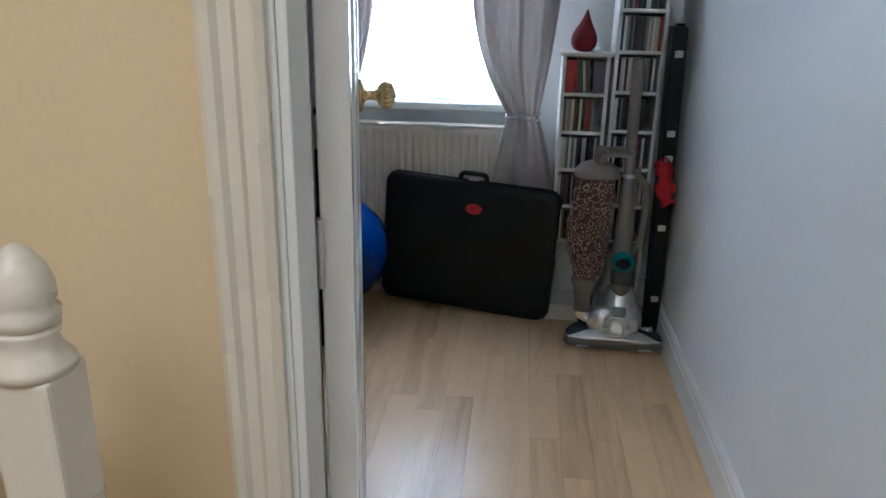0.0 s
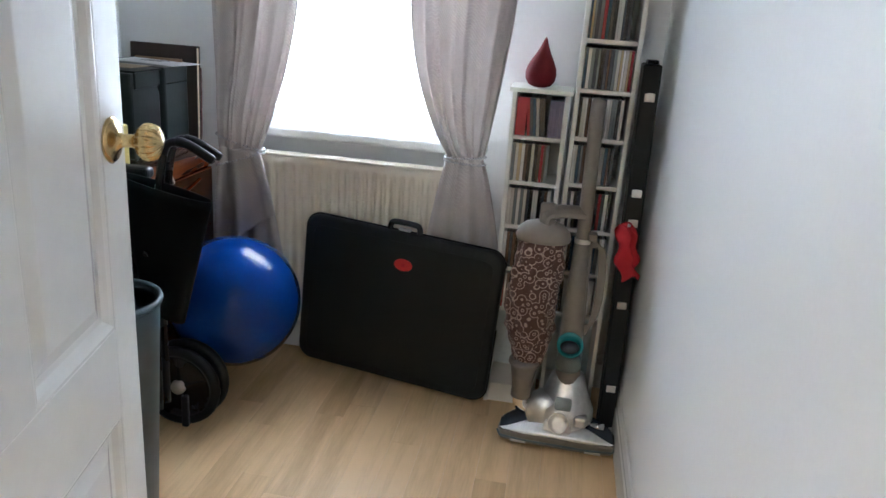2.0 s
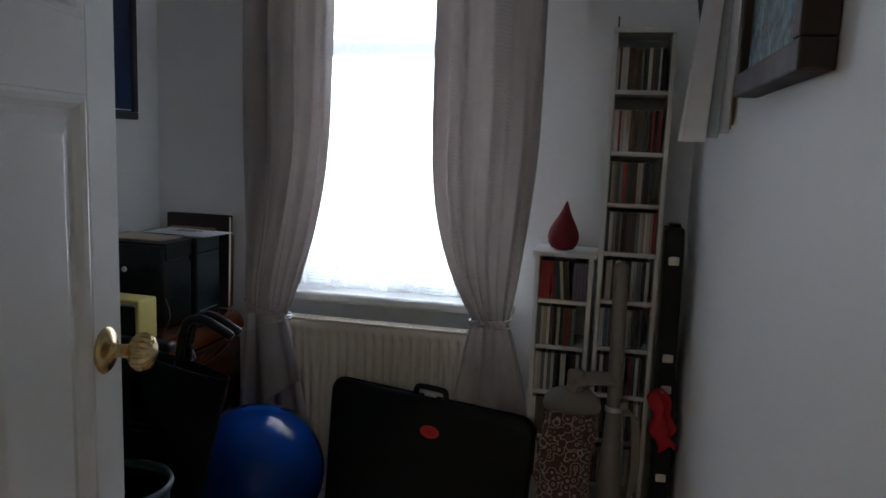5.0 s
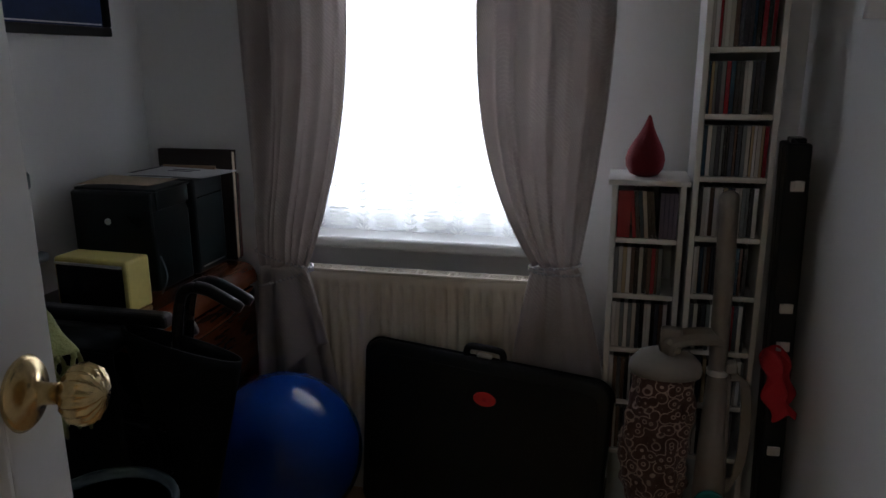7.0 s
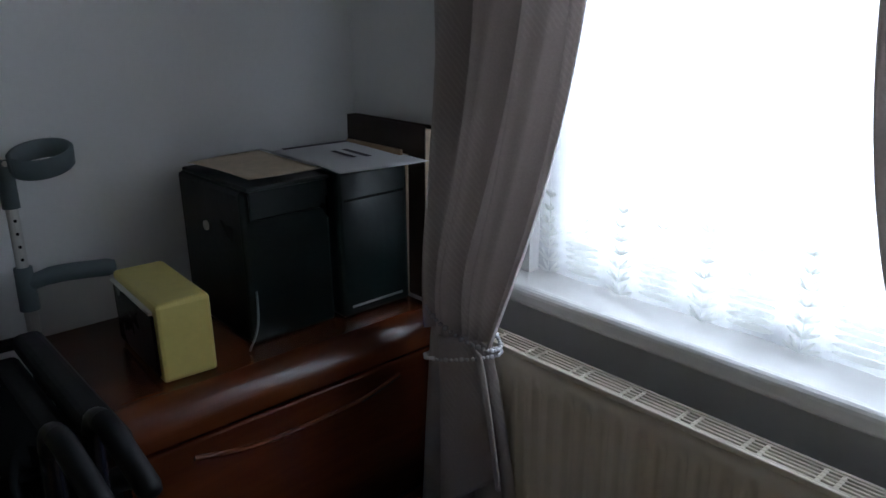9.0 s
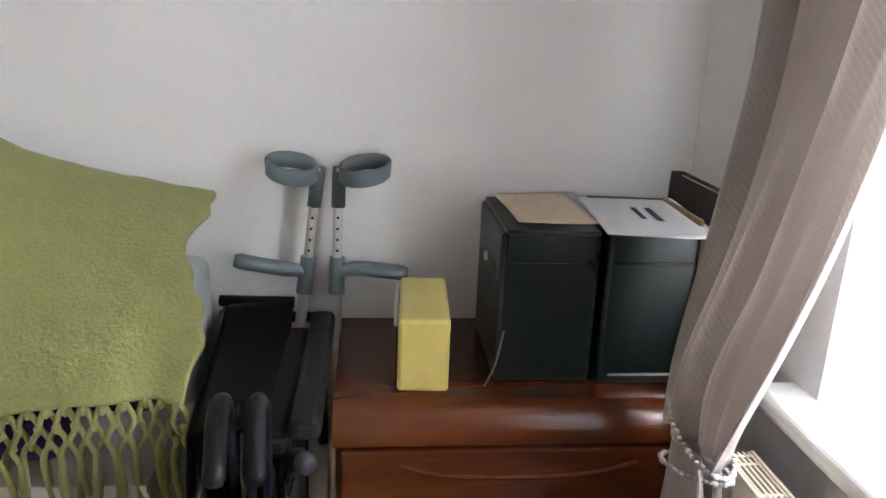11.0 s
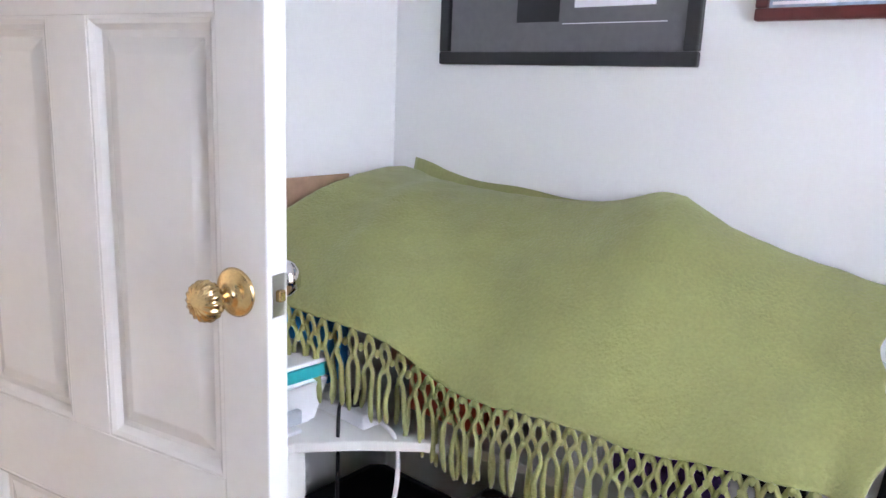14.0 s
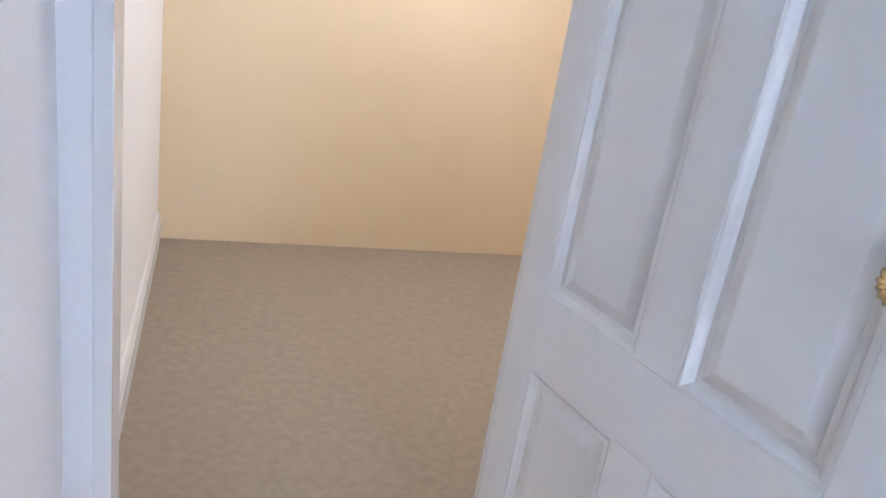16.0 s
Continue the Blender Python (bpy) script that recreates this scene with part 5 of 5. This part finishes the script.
    part("brake_lever", along(curve_points([(-0.62, 2.645, 0.70), (-0.56, 2.668, 0.80), (-0.50, 2.690, 0.835)], 5), [0.010] * 5 + [0.016] * 6, 10), BLACKP, ob, "", True)
    part("skirt_guard", box((-0.90, 2.648, 0.42), (-0.58, 2.654, 0.775), 0.002), BLACKP, ob)
    part("bolt", lathe([(0.009, 0), (0.008, 0.006)], 12, m=pose(-0.505, 2.548, 0.66, 90)), BLACKP, ob)
    part("bolt", lathe([(0.009, 0), (0.008, 0.006)], 12, m=pose(-0.50, 2.548, 0.56, 90)), BLACKP, ob)
    part("foot_plate", box((-0.445, 2.580, 0.12), (-0.425, 2.596, 0.22), 0.004), BLACKP, ob)
    return ob


wheelchair()

# ---- waste bin ----
bin_ = thing("waste_bin", "tall slate-grey plastic waste bin on the floor", "bin", (-0.484, 2.325, 0.0))
part("shell", lathe([(0.085, 0.0), (0.092, 0.004), (0.122, 0.600), (0.1225, 0.606), (0.1165, 0.606), (0.116, 0.600), (0.088, 0.012), (0.001, 0.010)], 40), BIN, bin_, "", True)
part("rim", lathe([(0.1225, 0.6065), (0.128, 0.609), (0.131, 0.617), (0.128, 0.625), (0.122, 0.626), (0.1165, 0.620), (0.1165, 0.6065)], 40), BIN, bin_, "rolled rim", True)


# ---- desk, printer and the covered pile ----
DZT = 0.70
def desk():
    ob = thing("corner_desk", "white laminate corner desk with a drawer unit", "desk", (0, 0, 0))
    out = [(-0.085, YD + 0.005), (-0.135, 1.52), (-0.150, 1.545), (-0.175, 1.552), (-0.28, 1.535), (-0.40, 1.555), (-0.50, 1.64), (-0.58, 1.73), (-0.64, 1.82), (-0.655, 1.92), (-0.655, 2.43), (XL + 0.02, 2.43), (XL + 0.02, YD + 0.005)]
    part("desktop", prism(out, DZT - 0.022, DZT, 0.003), LAMW, ob)
    un = part("drawer_unit", box((-0.47, 1.20, 0.03), (-0.155, 1.490, DZT - 0.0225), 0.002), LAMW, ob)
    z = DZT - 0.035
    for dh in (0.145, 0.145, 0.30):
        dr = part("drawer", box((-0.465, 1.4905, z - dh + 0.004), (-0.160, 1.508, z), 0.002), LAMW, un)
        part("handle", along(curve_points([(-0.345, 1.508, z - 0.07), (-0.340, 1.524, z - 0.07), (-0.285, 1.524, z - 0.07), (-0.280, 1.508, z - 0.07)], 4), 0.006, 8), PRINTW, dr)
        z -= dh
    part("side_panel", box((-1.07, 2.405, 0.0), (-0.68, 2.425, DZT - 0.0225), 0.002), LAMW, ob)
    for x in (-0.44, -0.19):
        for y in (1.23, 1.46):
            part("castor", lathe([(0.015, 0.0), (0.018, 0.015), (0.012, 0.03)], 12, m=pose(x, y, 0)), BLACKP, ob)
    return ob


desk()


def printer():
    ob = thing("printer", "white and turquoise inkjet printer on the corner desk", "printer", (-0.325, 1.385, DZT + 0.001), -3)
    w, d = 0.395, 0.29
    body = bmesh.new()
    lo = [(-w * 0.45, -d / 2), (w * 0.45, -d / 2), (w * 0.45, d / 2 - 0.03), (-w * 0.45, d / 2 - 0.03)]
    hi = [(-w / 2, -d / 2), (w / 2, -d / 2), (w / 2, d / 2), (-w / 2, d / 2)]
    v0 = [body.verts.new((x, y, 0)) for x, y in lo]
    v1 = [body.verts.new((x, y, 0.115)) for x, y in hi]
    for i in range(4):
        body.faces.new((v0[i], v0[(i + 1) % 4], v1[(i + 1) % 4], v1[i]))
    body.faces.new(v0[::-1])
    body.faces.new(v1)
    bmesh.ops.bevel(body, geom=body.edges[:], offset=0.012, segments=3, affect="EDGES")
    part("body", body, PRINTW, ob)
    deck = part("deck", prism([(x * 1.0, y) for x, y in round_rect(w - 0.004, d - 0.004, 0.025)], 0.113, 0.140, 0.003), PRINTT, ob, "turquoise control strip")
    lid = part("scanner_lid", prism([(x - 0.028, y + 0.010) for x, y in round_rect(w - 0.055, d - 0.03, 0.016)], 0.1405, 0.150, 0.003), PRINTW, ob, "white scanner lid")
    part("label", box((0.00, 0.055, 0.1502), (0.105, 0.080, 0.1508)), PINK, lid, "pink strip of the sticker")
    part("label_text", box((0.02, 0.084, 0.1502), (0.105, 0.118, 0.1506)), PAPER, lid)
    part("mark", prism([(0.022 * math.cos(a) - 0.06, 0.012 * math.sin(a) + 0.03) for a in (2 * math.pi * k / 20 for k in range(20))], 0.1502, 0.1508), PRINTT, lid, "round turquoise maker's mark")
    part("slot", box((-0.12, d / 2 - 0.03, 0.022), (0.10, d / 2 - 0.002, 0.052), 0.004), PRINTG, ob, "grey paper exit slot")
    part("tray", box((-0.11, d / 2 - 0.02, 0.010), (0.09, d / 2 + 0.012, 0.018), 0.003), PRINTW, ob)
    part("back_tray", box((-0.11, -d / 2 + 0.004, 0.14), (0.12, -d / 2 + 0.010, 0.235), 0.002, m=Matrix.Translation((0, 0, 0.0))), PRINTG, ob)
    for k in range(3):
        part("button", lathe([(0.006, 0), (0.005, 0.002)], 12, m=pose(w / 2 - 0.022, -0.04 + 0.045 * k, 0.140)), PRINTW, deck)
    return ob


pr = printer()
pp = thing("blank_paper", "white paper standing in the printer's input tray", "paper", (-0.325, 1.258, DZT + 0.142), 0, rx=-8)
part("sheets", box((-0.105, 0.0, 0.0), (0.105, 0.004, 0.155), 0.0008), PAPER, pp)

ps = thing("power_strip", "white four-way extension lead lying on the desk", "extension lead", (-0.565, 1.48, DZT + 0.001), -2)
part("body", box((-0.028, -0.135, 0), (0.028, 0.135, 0.034), 0.005), PRINTW, ps)
for k in range(3):
    part("socket", box((-0.018, -0.11 + 0.06 * k, 0.0335), (0.018, -0.075 + 0.06 * k, 0.0350), 0.001), PRINTG, ps)
plug = part("plug", lathe([(0.020, 0.034), (0.024, 0.040), (0.022, 0.058), (0.012, 0.064)], 16, m=pose(0.0, 0.075, 0)), BLACKP, ps, "black plug", True)
part("black_cord", along(curve_points([(0.02, 0.075, 0.050), (0.05, 0.085, 0.05), (0.075, 0.11, 0.015), (0.088, 0.125, -0.06), (0.095, 0.13, -0.3)], 6), 0.004, 8), BLACKP, plug, "", True)
part("white_cord", along(curve_points([(0.0, 0.135, 0.018), (0.004, 0.165, 0.022), (0.000, 0.205, -0.01), (0.01, 0.215, -0.12), (0.06, 0.205, -0.25), (0.14, 0.19, -0.42), (0.16, 0.18, -0.68)], 6), 0.005, 8), PRINTW, ps, "", True)

bk = thing("plastic_basket", "blue plastic basket under the green throw", "basket", (-0.60, 1.27, DZT + 0.001))
def tub(x0, x1, y0, y1, h, t, bm=None):
    bm = bmesh.new()
    box((x0, y0, 0), (x1, y1, t), 0.001, bm)
    for lo, hi in (((x0, y0, t), (x0 + t, y1, h)), ((x1 - t, y0, t), (x1, y1, h)), ((x0 + t, y0, t), (x1 - t, y0 + t, h)), ((x0 + t, y1 - t, t), (x1 - t, y1, h))):
        box(lo, hi, 0.0, bm)
    return bm
part("tub", tub(-0.11, 0.11, -0.075, 0.10, 0.268, 0.004), BASKET, bk)
part("rim", along([(-0.112, -0.077, 0.27), (0.112, -0.077, 0.27), (0.112, 0.102, 0.27), (-0.112, 0.102, 0.27), (-0.112, -0.077, 0.27)], 0.006, 8), BASKET, bk)
rl = thing("card_tube", "brown cardboard tube standing in the basket", "tube", (-0.555, 1.245, DZT + 0.006))
part("tube", lathe([(0.036, 0), (0.036, 0.425), (0.032, 0.425), (0.032, 0.01)], 24), CARD, rl, "", True)
board("card_folder", "tall brown card folder leaning on the wall behind the desk", "folder", (-0.90, YD + 0.022, DZT + 0.001), (-0.535, YD + 0.030, DZT + 0.470), CARD, 0.0)
board("card_box", "brown cardboard box under the green throw", "box", (-1.06, 1.36, DZT + 0.001), (-0.87, 1.95, DZT + 0.33), CARD, 0.0, 0.004)
board("monitor_box", "black box under the end of the green throw", "box", (-1.06, 2.00, DZT + 0.001), (-0.88, 2.38, DZT + 0.28), BLACKP, 0.0, 0.006)
board("toy_crate", "orange red plastic crate glimpsed behind the fringe", "crate", (-0.80, 1.60, DZT + 0.001), (-0.68, 1.80, DZT + 0.105), ORANGE, 0.0, 0.006)
board("tin", "white tin glimpsed behind the fringe", "tin", (-0.80, 1.96, DZT + 0.001), (-0.715, 2.06, DZT + 0.09), PRINTW, 0.0, 0.01)
board("purple_bag", "folded purple cloth bag behind the fringe", "bag", (-0.80, 2.08, DZT + 0.001), (-0.715, 2.28, DZT + 0.08), PURPLE, 0.0, 0.02)
pil = thing("pillow", "pale grey pillow stuffed under the end of the throw", "pillow", (-0.945, 2.428, DZT + 0.001))
part("cushion", box((-0.13, -0.045, 0.0), (0.06, 0.03, 0.25), 0.03, seg=4), GREYB, pil, "", True)
board("storage_box", "black storage box under the desk", "box", (-0.98, 1.62, 0.0), (-0.60, 2.05, 0.40), BLACKP, 0.0, 0.012)
board("storage_box", "dark red bag under the desk", "bag", (-0.92, 2.08, 0.0), (-0.68, 2.36, 0.36), REDFR, 0.0, 0.04)
board("bag", "dark bag pushed under the desk", "bag", (-0.95, 1.24, 0.0), (-0.52, 1.58, 0.36), BLACKN, 0.0, 0.05)


# ---- green throw ----
def front_edge(u):
    """The fringed front edge of the throw."""
    y = 1.215 + (2.505 - 1.215) * u
    keys = ((1.20, -0.455, 0.990), (1.40, -0.465, 0.965), (1.54, -0.485, 0.938), (1.66, -0.550, 0.885), (1.77, -0.600, 0.830), (2.16, -0.645, 0.818), (2.52, -0.655, 0.848))
    line = [(p.y, p.x, p.z) for p in curve_points([(x, yy, z) for yy, x, z in keys], 6)]
    line[1:-1] = [tuple((line[i - 1][c] + 2 * line[i][c] + line[i + 1][c]) / 4 for c in range(3)) for i in range(1, len(line) - 1)]
    for (ya, xa, za), (yb, xb, zb) in zip(line, line[1:]):
        if y <= yb:
            t = (y - ya) / (yb - ya)
            return Vector((xa + (xb - xa) * t, y, za + (zb - za) * t))
    return Vector((keys[-1][1], y, keys[-1][2]))


def wall_edge(u):
    y = 1.215 + (2.455 - 1.215) * u
    z = 1.168 - 0.020 * math.sin(math.pi * min(1, u / 0.62)) + 0.012 * math.exp(-((u - 0.64) / 0.07) ** 2)
    if u > 0.66:
        z -= 0.095 * ((u - 0.66) / 0.34) ** 0.8
    if u < 0.10:
        z += 0.015 * (1 - u / 0.10)
    return Vector((-1.060, y, z))


def throw_point(u, v):
    a, b = wall_edge(u), front_edge(u)
    p = a.lerp(b, v)
    drop = v ** 1.45
    p.z = a.z + (b.z - a.z) * drop
    if u < 0.25:
        p.z += 0.02 * math.sin(math.pi * v) * (1 - u / 0.25)
    ridge = math.exp(-((u - 0.63 - 0.10 * v) / 0.10) ** 2) * 0.020 * (1 - v) ** 0.7
    sag = 0.012 * math.sin(11 * u + 3 * v) * math.sin(math.pi * v) + 0.007 * math.sin(23 * u - 6 * v) * v
    fold = 0.016 * math.exp(-((u - 0.12 - 0.10 * v) / 0.035) ** 2) * math.sin(math.pi * min(1, v * 1.1))
    tuck = -0.030 * math.exp(-((u - 0.955) / 0.030) ** 2) * max(0, v - 0.55) / 0.45
    p.z += ridge + sag + fold
    p.x += tuck + 0.012 * math.sin(14 * u) * v
    p.y += (0.018 * math.sin(9 * v + 1) + 0.0045 * math.sin(31 * v + 2 * math.sin(9 * v))) * max(0.0, (u - 0.94) / 0.06)
    p += Vector((0, 0, 0.0025 * noise.noise(p * 26)))
    return p


throw = thing("throw_blanket", "green woven woollen throw with a knotted fringe over the desk", "throw", (0, 0, 0))
part("cloth", sheet(throw_point, 170, 70, 0.006), THROW, throw, "", True)
def flap(u, v):
    a = wall_edge(0.01 + 0.66 * u)
    rise = 0.032 * (1 - u) ** 0.7 + 0.006 * math.sin(17 * u) * (1 - u)
    top = (rise - 0.012 * u) * v - 0.035 * (1 - v)
    return Vector((a.x - 0.014 - 0.016 * v + 0.006 * math.sin(12 * u), a.y, a.z + top))
part("turned_edge", sheet(flap, 60, 8, 0.006), THROW, throw, "turned-back edge of the throw", True)

N = 46
srnd = random.Random(3)
for k in range(N):
    u = (k + 0.5) / N
    base = front_edge(u) + Vector((0.001, 0, -0.004))
    base.z = throw_point(u, 1.0).z - 0.004
    base.x = throw_point(u, 1.0).x + 0.002
    half = 1.29 / N / 2
    drop0 = 0.026
    for s in (-1, 1):
        pts = [base + Vector((0, s * half * 0.25, 0.004))]
        side = s
        for r in range(3):
            q = pts[-1] + Vector((srnd.uniform(-0.003, 0.004), 0, -drop0 + srnd.uniform(-0.003, 0.003)))
            q.y = base.y + (side * half * (0.95 if r % 2 == 0 else 0.15)) + srnd.uniform(-0.002, 0.002)
            pts.append(q)
        end = Vector(pts[-1])
        end.y += srnd.uniform(-0.012, 0.012)
        end.z -= srnd.uniform(0.075, 0.11)
        mid = pts[-1].lerp(end, 0.5) + Vector((srnd.uniform(-0.006, 0.008), srnd.uniform(-0.006, 0.006), 0))
        line = curve_points(pts + [mid, end], 3)
        n = len(line)
        part("fringe_strand", along(line, [0.0048 if i < n - 6 else 0.0060 for i in range(n - 1)] + [0.0028], 6), THROW, throw, "", True)

# knots where neighbouring strands are tied
kb = bmesh.new()
bmesh.ops.create_icosphere(kb, subdivisions=1, radius=0.0088)
KNOT = bpy.data.meshes.new("knot")
kb.to_mesh(KNOT)
kb.free()
KNOT.materials.append(THROW)
for f in KNOT.polygons:
    f.use_smooth = True
for k in range(N):
    for row, du in ((0, 0.5), (1, 1.0), (2, 0.5)):
        u = (k + du) / N
        e = throw_point(min(1.0, u), 1.0)
        kn = new("knot", KNOT)
        kn.parent = throw
        kn.matrix_basis = Matrix.Translation((e.x + 0.003 + srnd.uniform(-0.002, 0.002), e.y, e.z - 0.004 - 0.026 * row)) @ Matrix.Diagonal((0.8, 0.75 + 0.2 * srnd.random(), 1.0 + 0.3 * srnd.random(), 1))

# ---- pictures and papers on the walls ----
def picture(label, wall, a0, a1, z0, z1, fmat, mmat, fwid=0.032, depth=0.022, tilt=0.0, category="picture"):
    """A framed picture; wall 'l' hangs at the left wall, 'r' at the right one."""
    if wall == "l":
        m = pose(XL + 0.001, a0, z0, 0, 0, 90)
    else:
        m = pose(XR - 0.001, a1, z0, 0, 0, -90)
    ob = thing("framed_picture", label, category)
    ob.matrix_basis = m @ pose(0, 0, 0, tilt)
    w, h = a1 - a0, z1 - z0
    for lo, hi in (((0, -depth, 0), (w, 0, fwid)), ((0, -depth, h - fwid), (w, 0, h)), ((0, -depth, fwid), (fwid, 0, h - fwid)), ((w - fwid, -depth, fwid), (w, 0, h - fwid))):
        part("frame_bar", box(lo, hi, 0.004), fmat, ob)
    part("mount", box((fwid, -depth * 0.5, fwid), (w - fwid, -0.002, h - fwid)), mmat, ob)
    return ob


# on the left wall x of the picture runs from the door end to the window end when turned by +90
p1 = picture("black-framed picture with a grey mount on the white wall", "l", 1.31, 2.015, 1.468, 1.97, DARKFR, GREYMAT)
part("dark_print", box((0.24, -0.0125, 0.10), (0.36, -0.0112, 0.36)), DARKFR, p1)
part("paper_print", box((0.40, -0.0125, 0.13), (0.60, -0.0112, 0.36)), PAPER, p1)
part("outline", box((0.37, -0.0120, 0.094), (0.63, -0.0113, 0.096)), PAPER, p1)
p2 = picture("black-framed picture of a deep blue night sky", "l", 2.667, 3.289, 1.482, 1.97, DARKFR, NAVY, 0.026)
part("white_figure", box((0.20, -0.0125, 0.10), (0.23, -0.0112, 0.13)), PAPER, p2)
part("pale_line", box((0.03, -0.0122, 0.031), (0.59, -0.0112, 0.035)), PAPER, p2)
PALE = material("pale_blue_picture", (0.30, 0.40, 0.52), 0.4, vary=0.3, scale=9)
p5 = picture("dark red-brown framed picture with a pale blue print", "l", 2.120, 2.583, 1.557, 2.02, REDFR, PALE, 0.024)
part("pale_mount_line", box((0.03, -0.0122, 0.030), (0.433, -0.0112, 0.036)), PAPER, p5)
PHOTO = material("sepia_photograph", (0.10, 0.075, 0.06), 0.4, vary=0.4, scale=12)
ph = thing("photograph", "dark sepia photograph on the white wall beside the door", "photograph")
ph.matrix_basis = pose(-0.551, YD + 0.001, 1.519)
part("print", box((0, 0, 0), (0.34, 0.004, 0.42), 0.001), PHOTO, ph)

p3 = picture("dark brown deep-framed picture with a pale blue print", "r", 1.865, 2.355, 1.545, 1.96, DKBRN, GREYB, 0.040, 0.045)
PALEBL = material("pale_blue_print", (0.20, 0.30, 0.33), 0.25, vary=0.35, scale=14)
part("print", box((0.045, -0.030, 0.045), (0.455, -0.026, 0.375)), PALEBL, p3)
p4 = picture("narrow black-framed picture tilted out from the wall", "r", 2.74, 3.05, 1.565, 2.02, DARKFR, GREYMAT, 0.020, 0.014, -8.0)
p4.matrix_basis = pose(XR - 0.002, 3.05, 1.565, 0, 0, -90) @ pose(0, 0, 0, 9)

# loose papers hanging in a clip from the right wall
hp = thing("hanging_papers", "bunch of curled white papers clipped to the wall", "papers", (0, 0, 0))
YELL = material("yellow_paper", (0.45, 0.33, 0.05), 0.8)
for k, (x0, x1, y, ma) in enumerate(((0.734, 0.790, 2.52, PAPER), (0.768, 0.815, 2.545, GREYB), (0.796, 0.838, 2.57, PAPER), (0.818, 0.846, 2.59, PAPERB), (0.832, 0.856, 2.61, YELL), (0.845, 0.872, 2.63, PAPER))):
    def leaf(u, v, x0=x0, x1=x1, y=y, k=k):
        zt = 1.98 - v * (0.515 - 0.01 * k)
        pull = (1 - v) ** 1.2 * (XR - 0.005 - x1) * 0.35
        x = x0 + (x1 - x0) * u + pull + 0.030 * (1 - u) * (1 - v)
        return (min(XR - 0.002, x), y + 0.012 * math.sin(3 * u + k) + 0.02 * v, zt)
    part("leaf", sheet(leaf, 8, 16, 0.0012), ma, hp, "", True)
part("clip", box((XR - 0.030, 2.50, 1.97), (XR - 0.001, 2.66, 1.995), 0.003), BLACKP, hp, "black clip")

nc = thing("note_card", "white note card with small black marks on the wall", "card", (XR - 0.0015, 1.405, 1.258))
part("card", box((-0.0015, 0, 0), (0.0, 0.204, 0.127), 0.0004), PAPER, nc)
for k in range(3):
    part("mark", box((-0.0022, 0.165, 0.055 + 0.02 * k), (-0.0016, 0.180, 0.061 + 0.02 * k)), INK, nc)

# ---- landing ----
nw = thing("newel_post", "cream painted turned newel post with an acorn finial", "newel post", (-0.190, 0.82, 0.036))
part("post", box((-0.031, -0.031, 0.0), (0.031, 0.031, 0.970), 0.005), GLOSSC, nw)
part("shoulder", lathe([(0.037, 0.970), (0.036, 0.979), (0.028, 0.989), (0.024, 1.000), (0.028, 1.008), (0.028, 1.013)], 28), GLOSSC, nw, "", True)
part("finial", lathe([(0.021, 1.012), (0.029, 1.018), (0.030, 1.027), (0.025, 1.032), (0.028, 1.039), (0.028, 1.053), (0.022, 1.070), (0.012, 1.083), (0.003, 1.089)], 28), GLOSSC, nw, "acorn-shaped finial", True)
part("foot", box((-0.040, -0.040, -0.036), (0.040, 0.040, 0.0), 0.003), GLOSSC, nw)
part("handrail", box((-1.2, -0.030, 0.865), (-0.032, 0.030, 0.925), 0.014, seg=3), GLOSSC, nw)
part("base_rail", box((-1.2, -0.022, 0.06), (-0.032, 0.022, 0.10), 0.004), GLOSSC, nw)
for k in range(9):
    x = -0.15 - 0.118 * k
    part("spindle", lathe([(0.016, 0.10), (0.016, 0.20), (0.011, 0.22), (0.015, 0.30), (0.012, 0.45), (0.015, 0.66), (0.011, 0.74), (0.016, 0.76), (0.016, 0.866)], 12, m=pose(x, 0, 0)), GLOSSC, nw, "", True)

# unseen glowing lamp, added to go with the landing fill
cl = thing("added_ceiling_lamp", "added round opal glass ceiling lamp, unseen, on the landing", "ceiling lamp", (-0.35, -0.35, ZC))
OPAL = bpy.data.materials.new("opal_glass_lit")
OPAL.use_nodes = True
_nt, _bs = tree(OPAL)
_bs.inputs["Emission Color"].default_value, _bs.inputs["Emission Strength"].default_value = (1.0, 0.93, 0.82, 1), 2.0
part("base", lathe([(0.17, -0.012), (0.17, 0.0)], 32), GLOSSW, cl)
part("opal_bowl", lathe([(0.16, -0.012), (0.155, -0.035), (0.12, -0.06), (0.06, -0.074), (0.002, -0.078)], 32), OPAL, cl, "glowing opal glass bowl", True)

floor_planks()
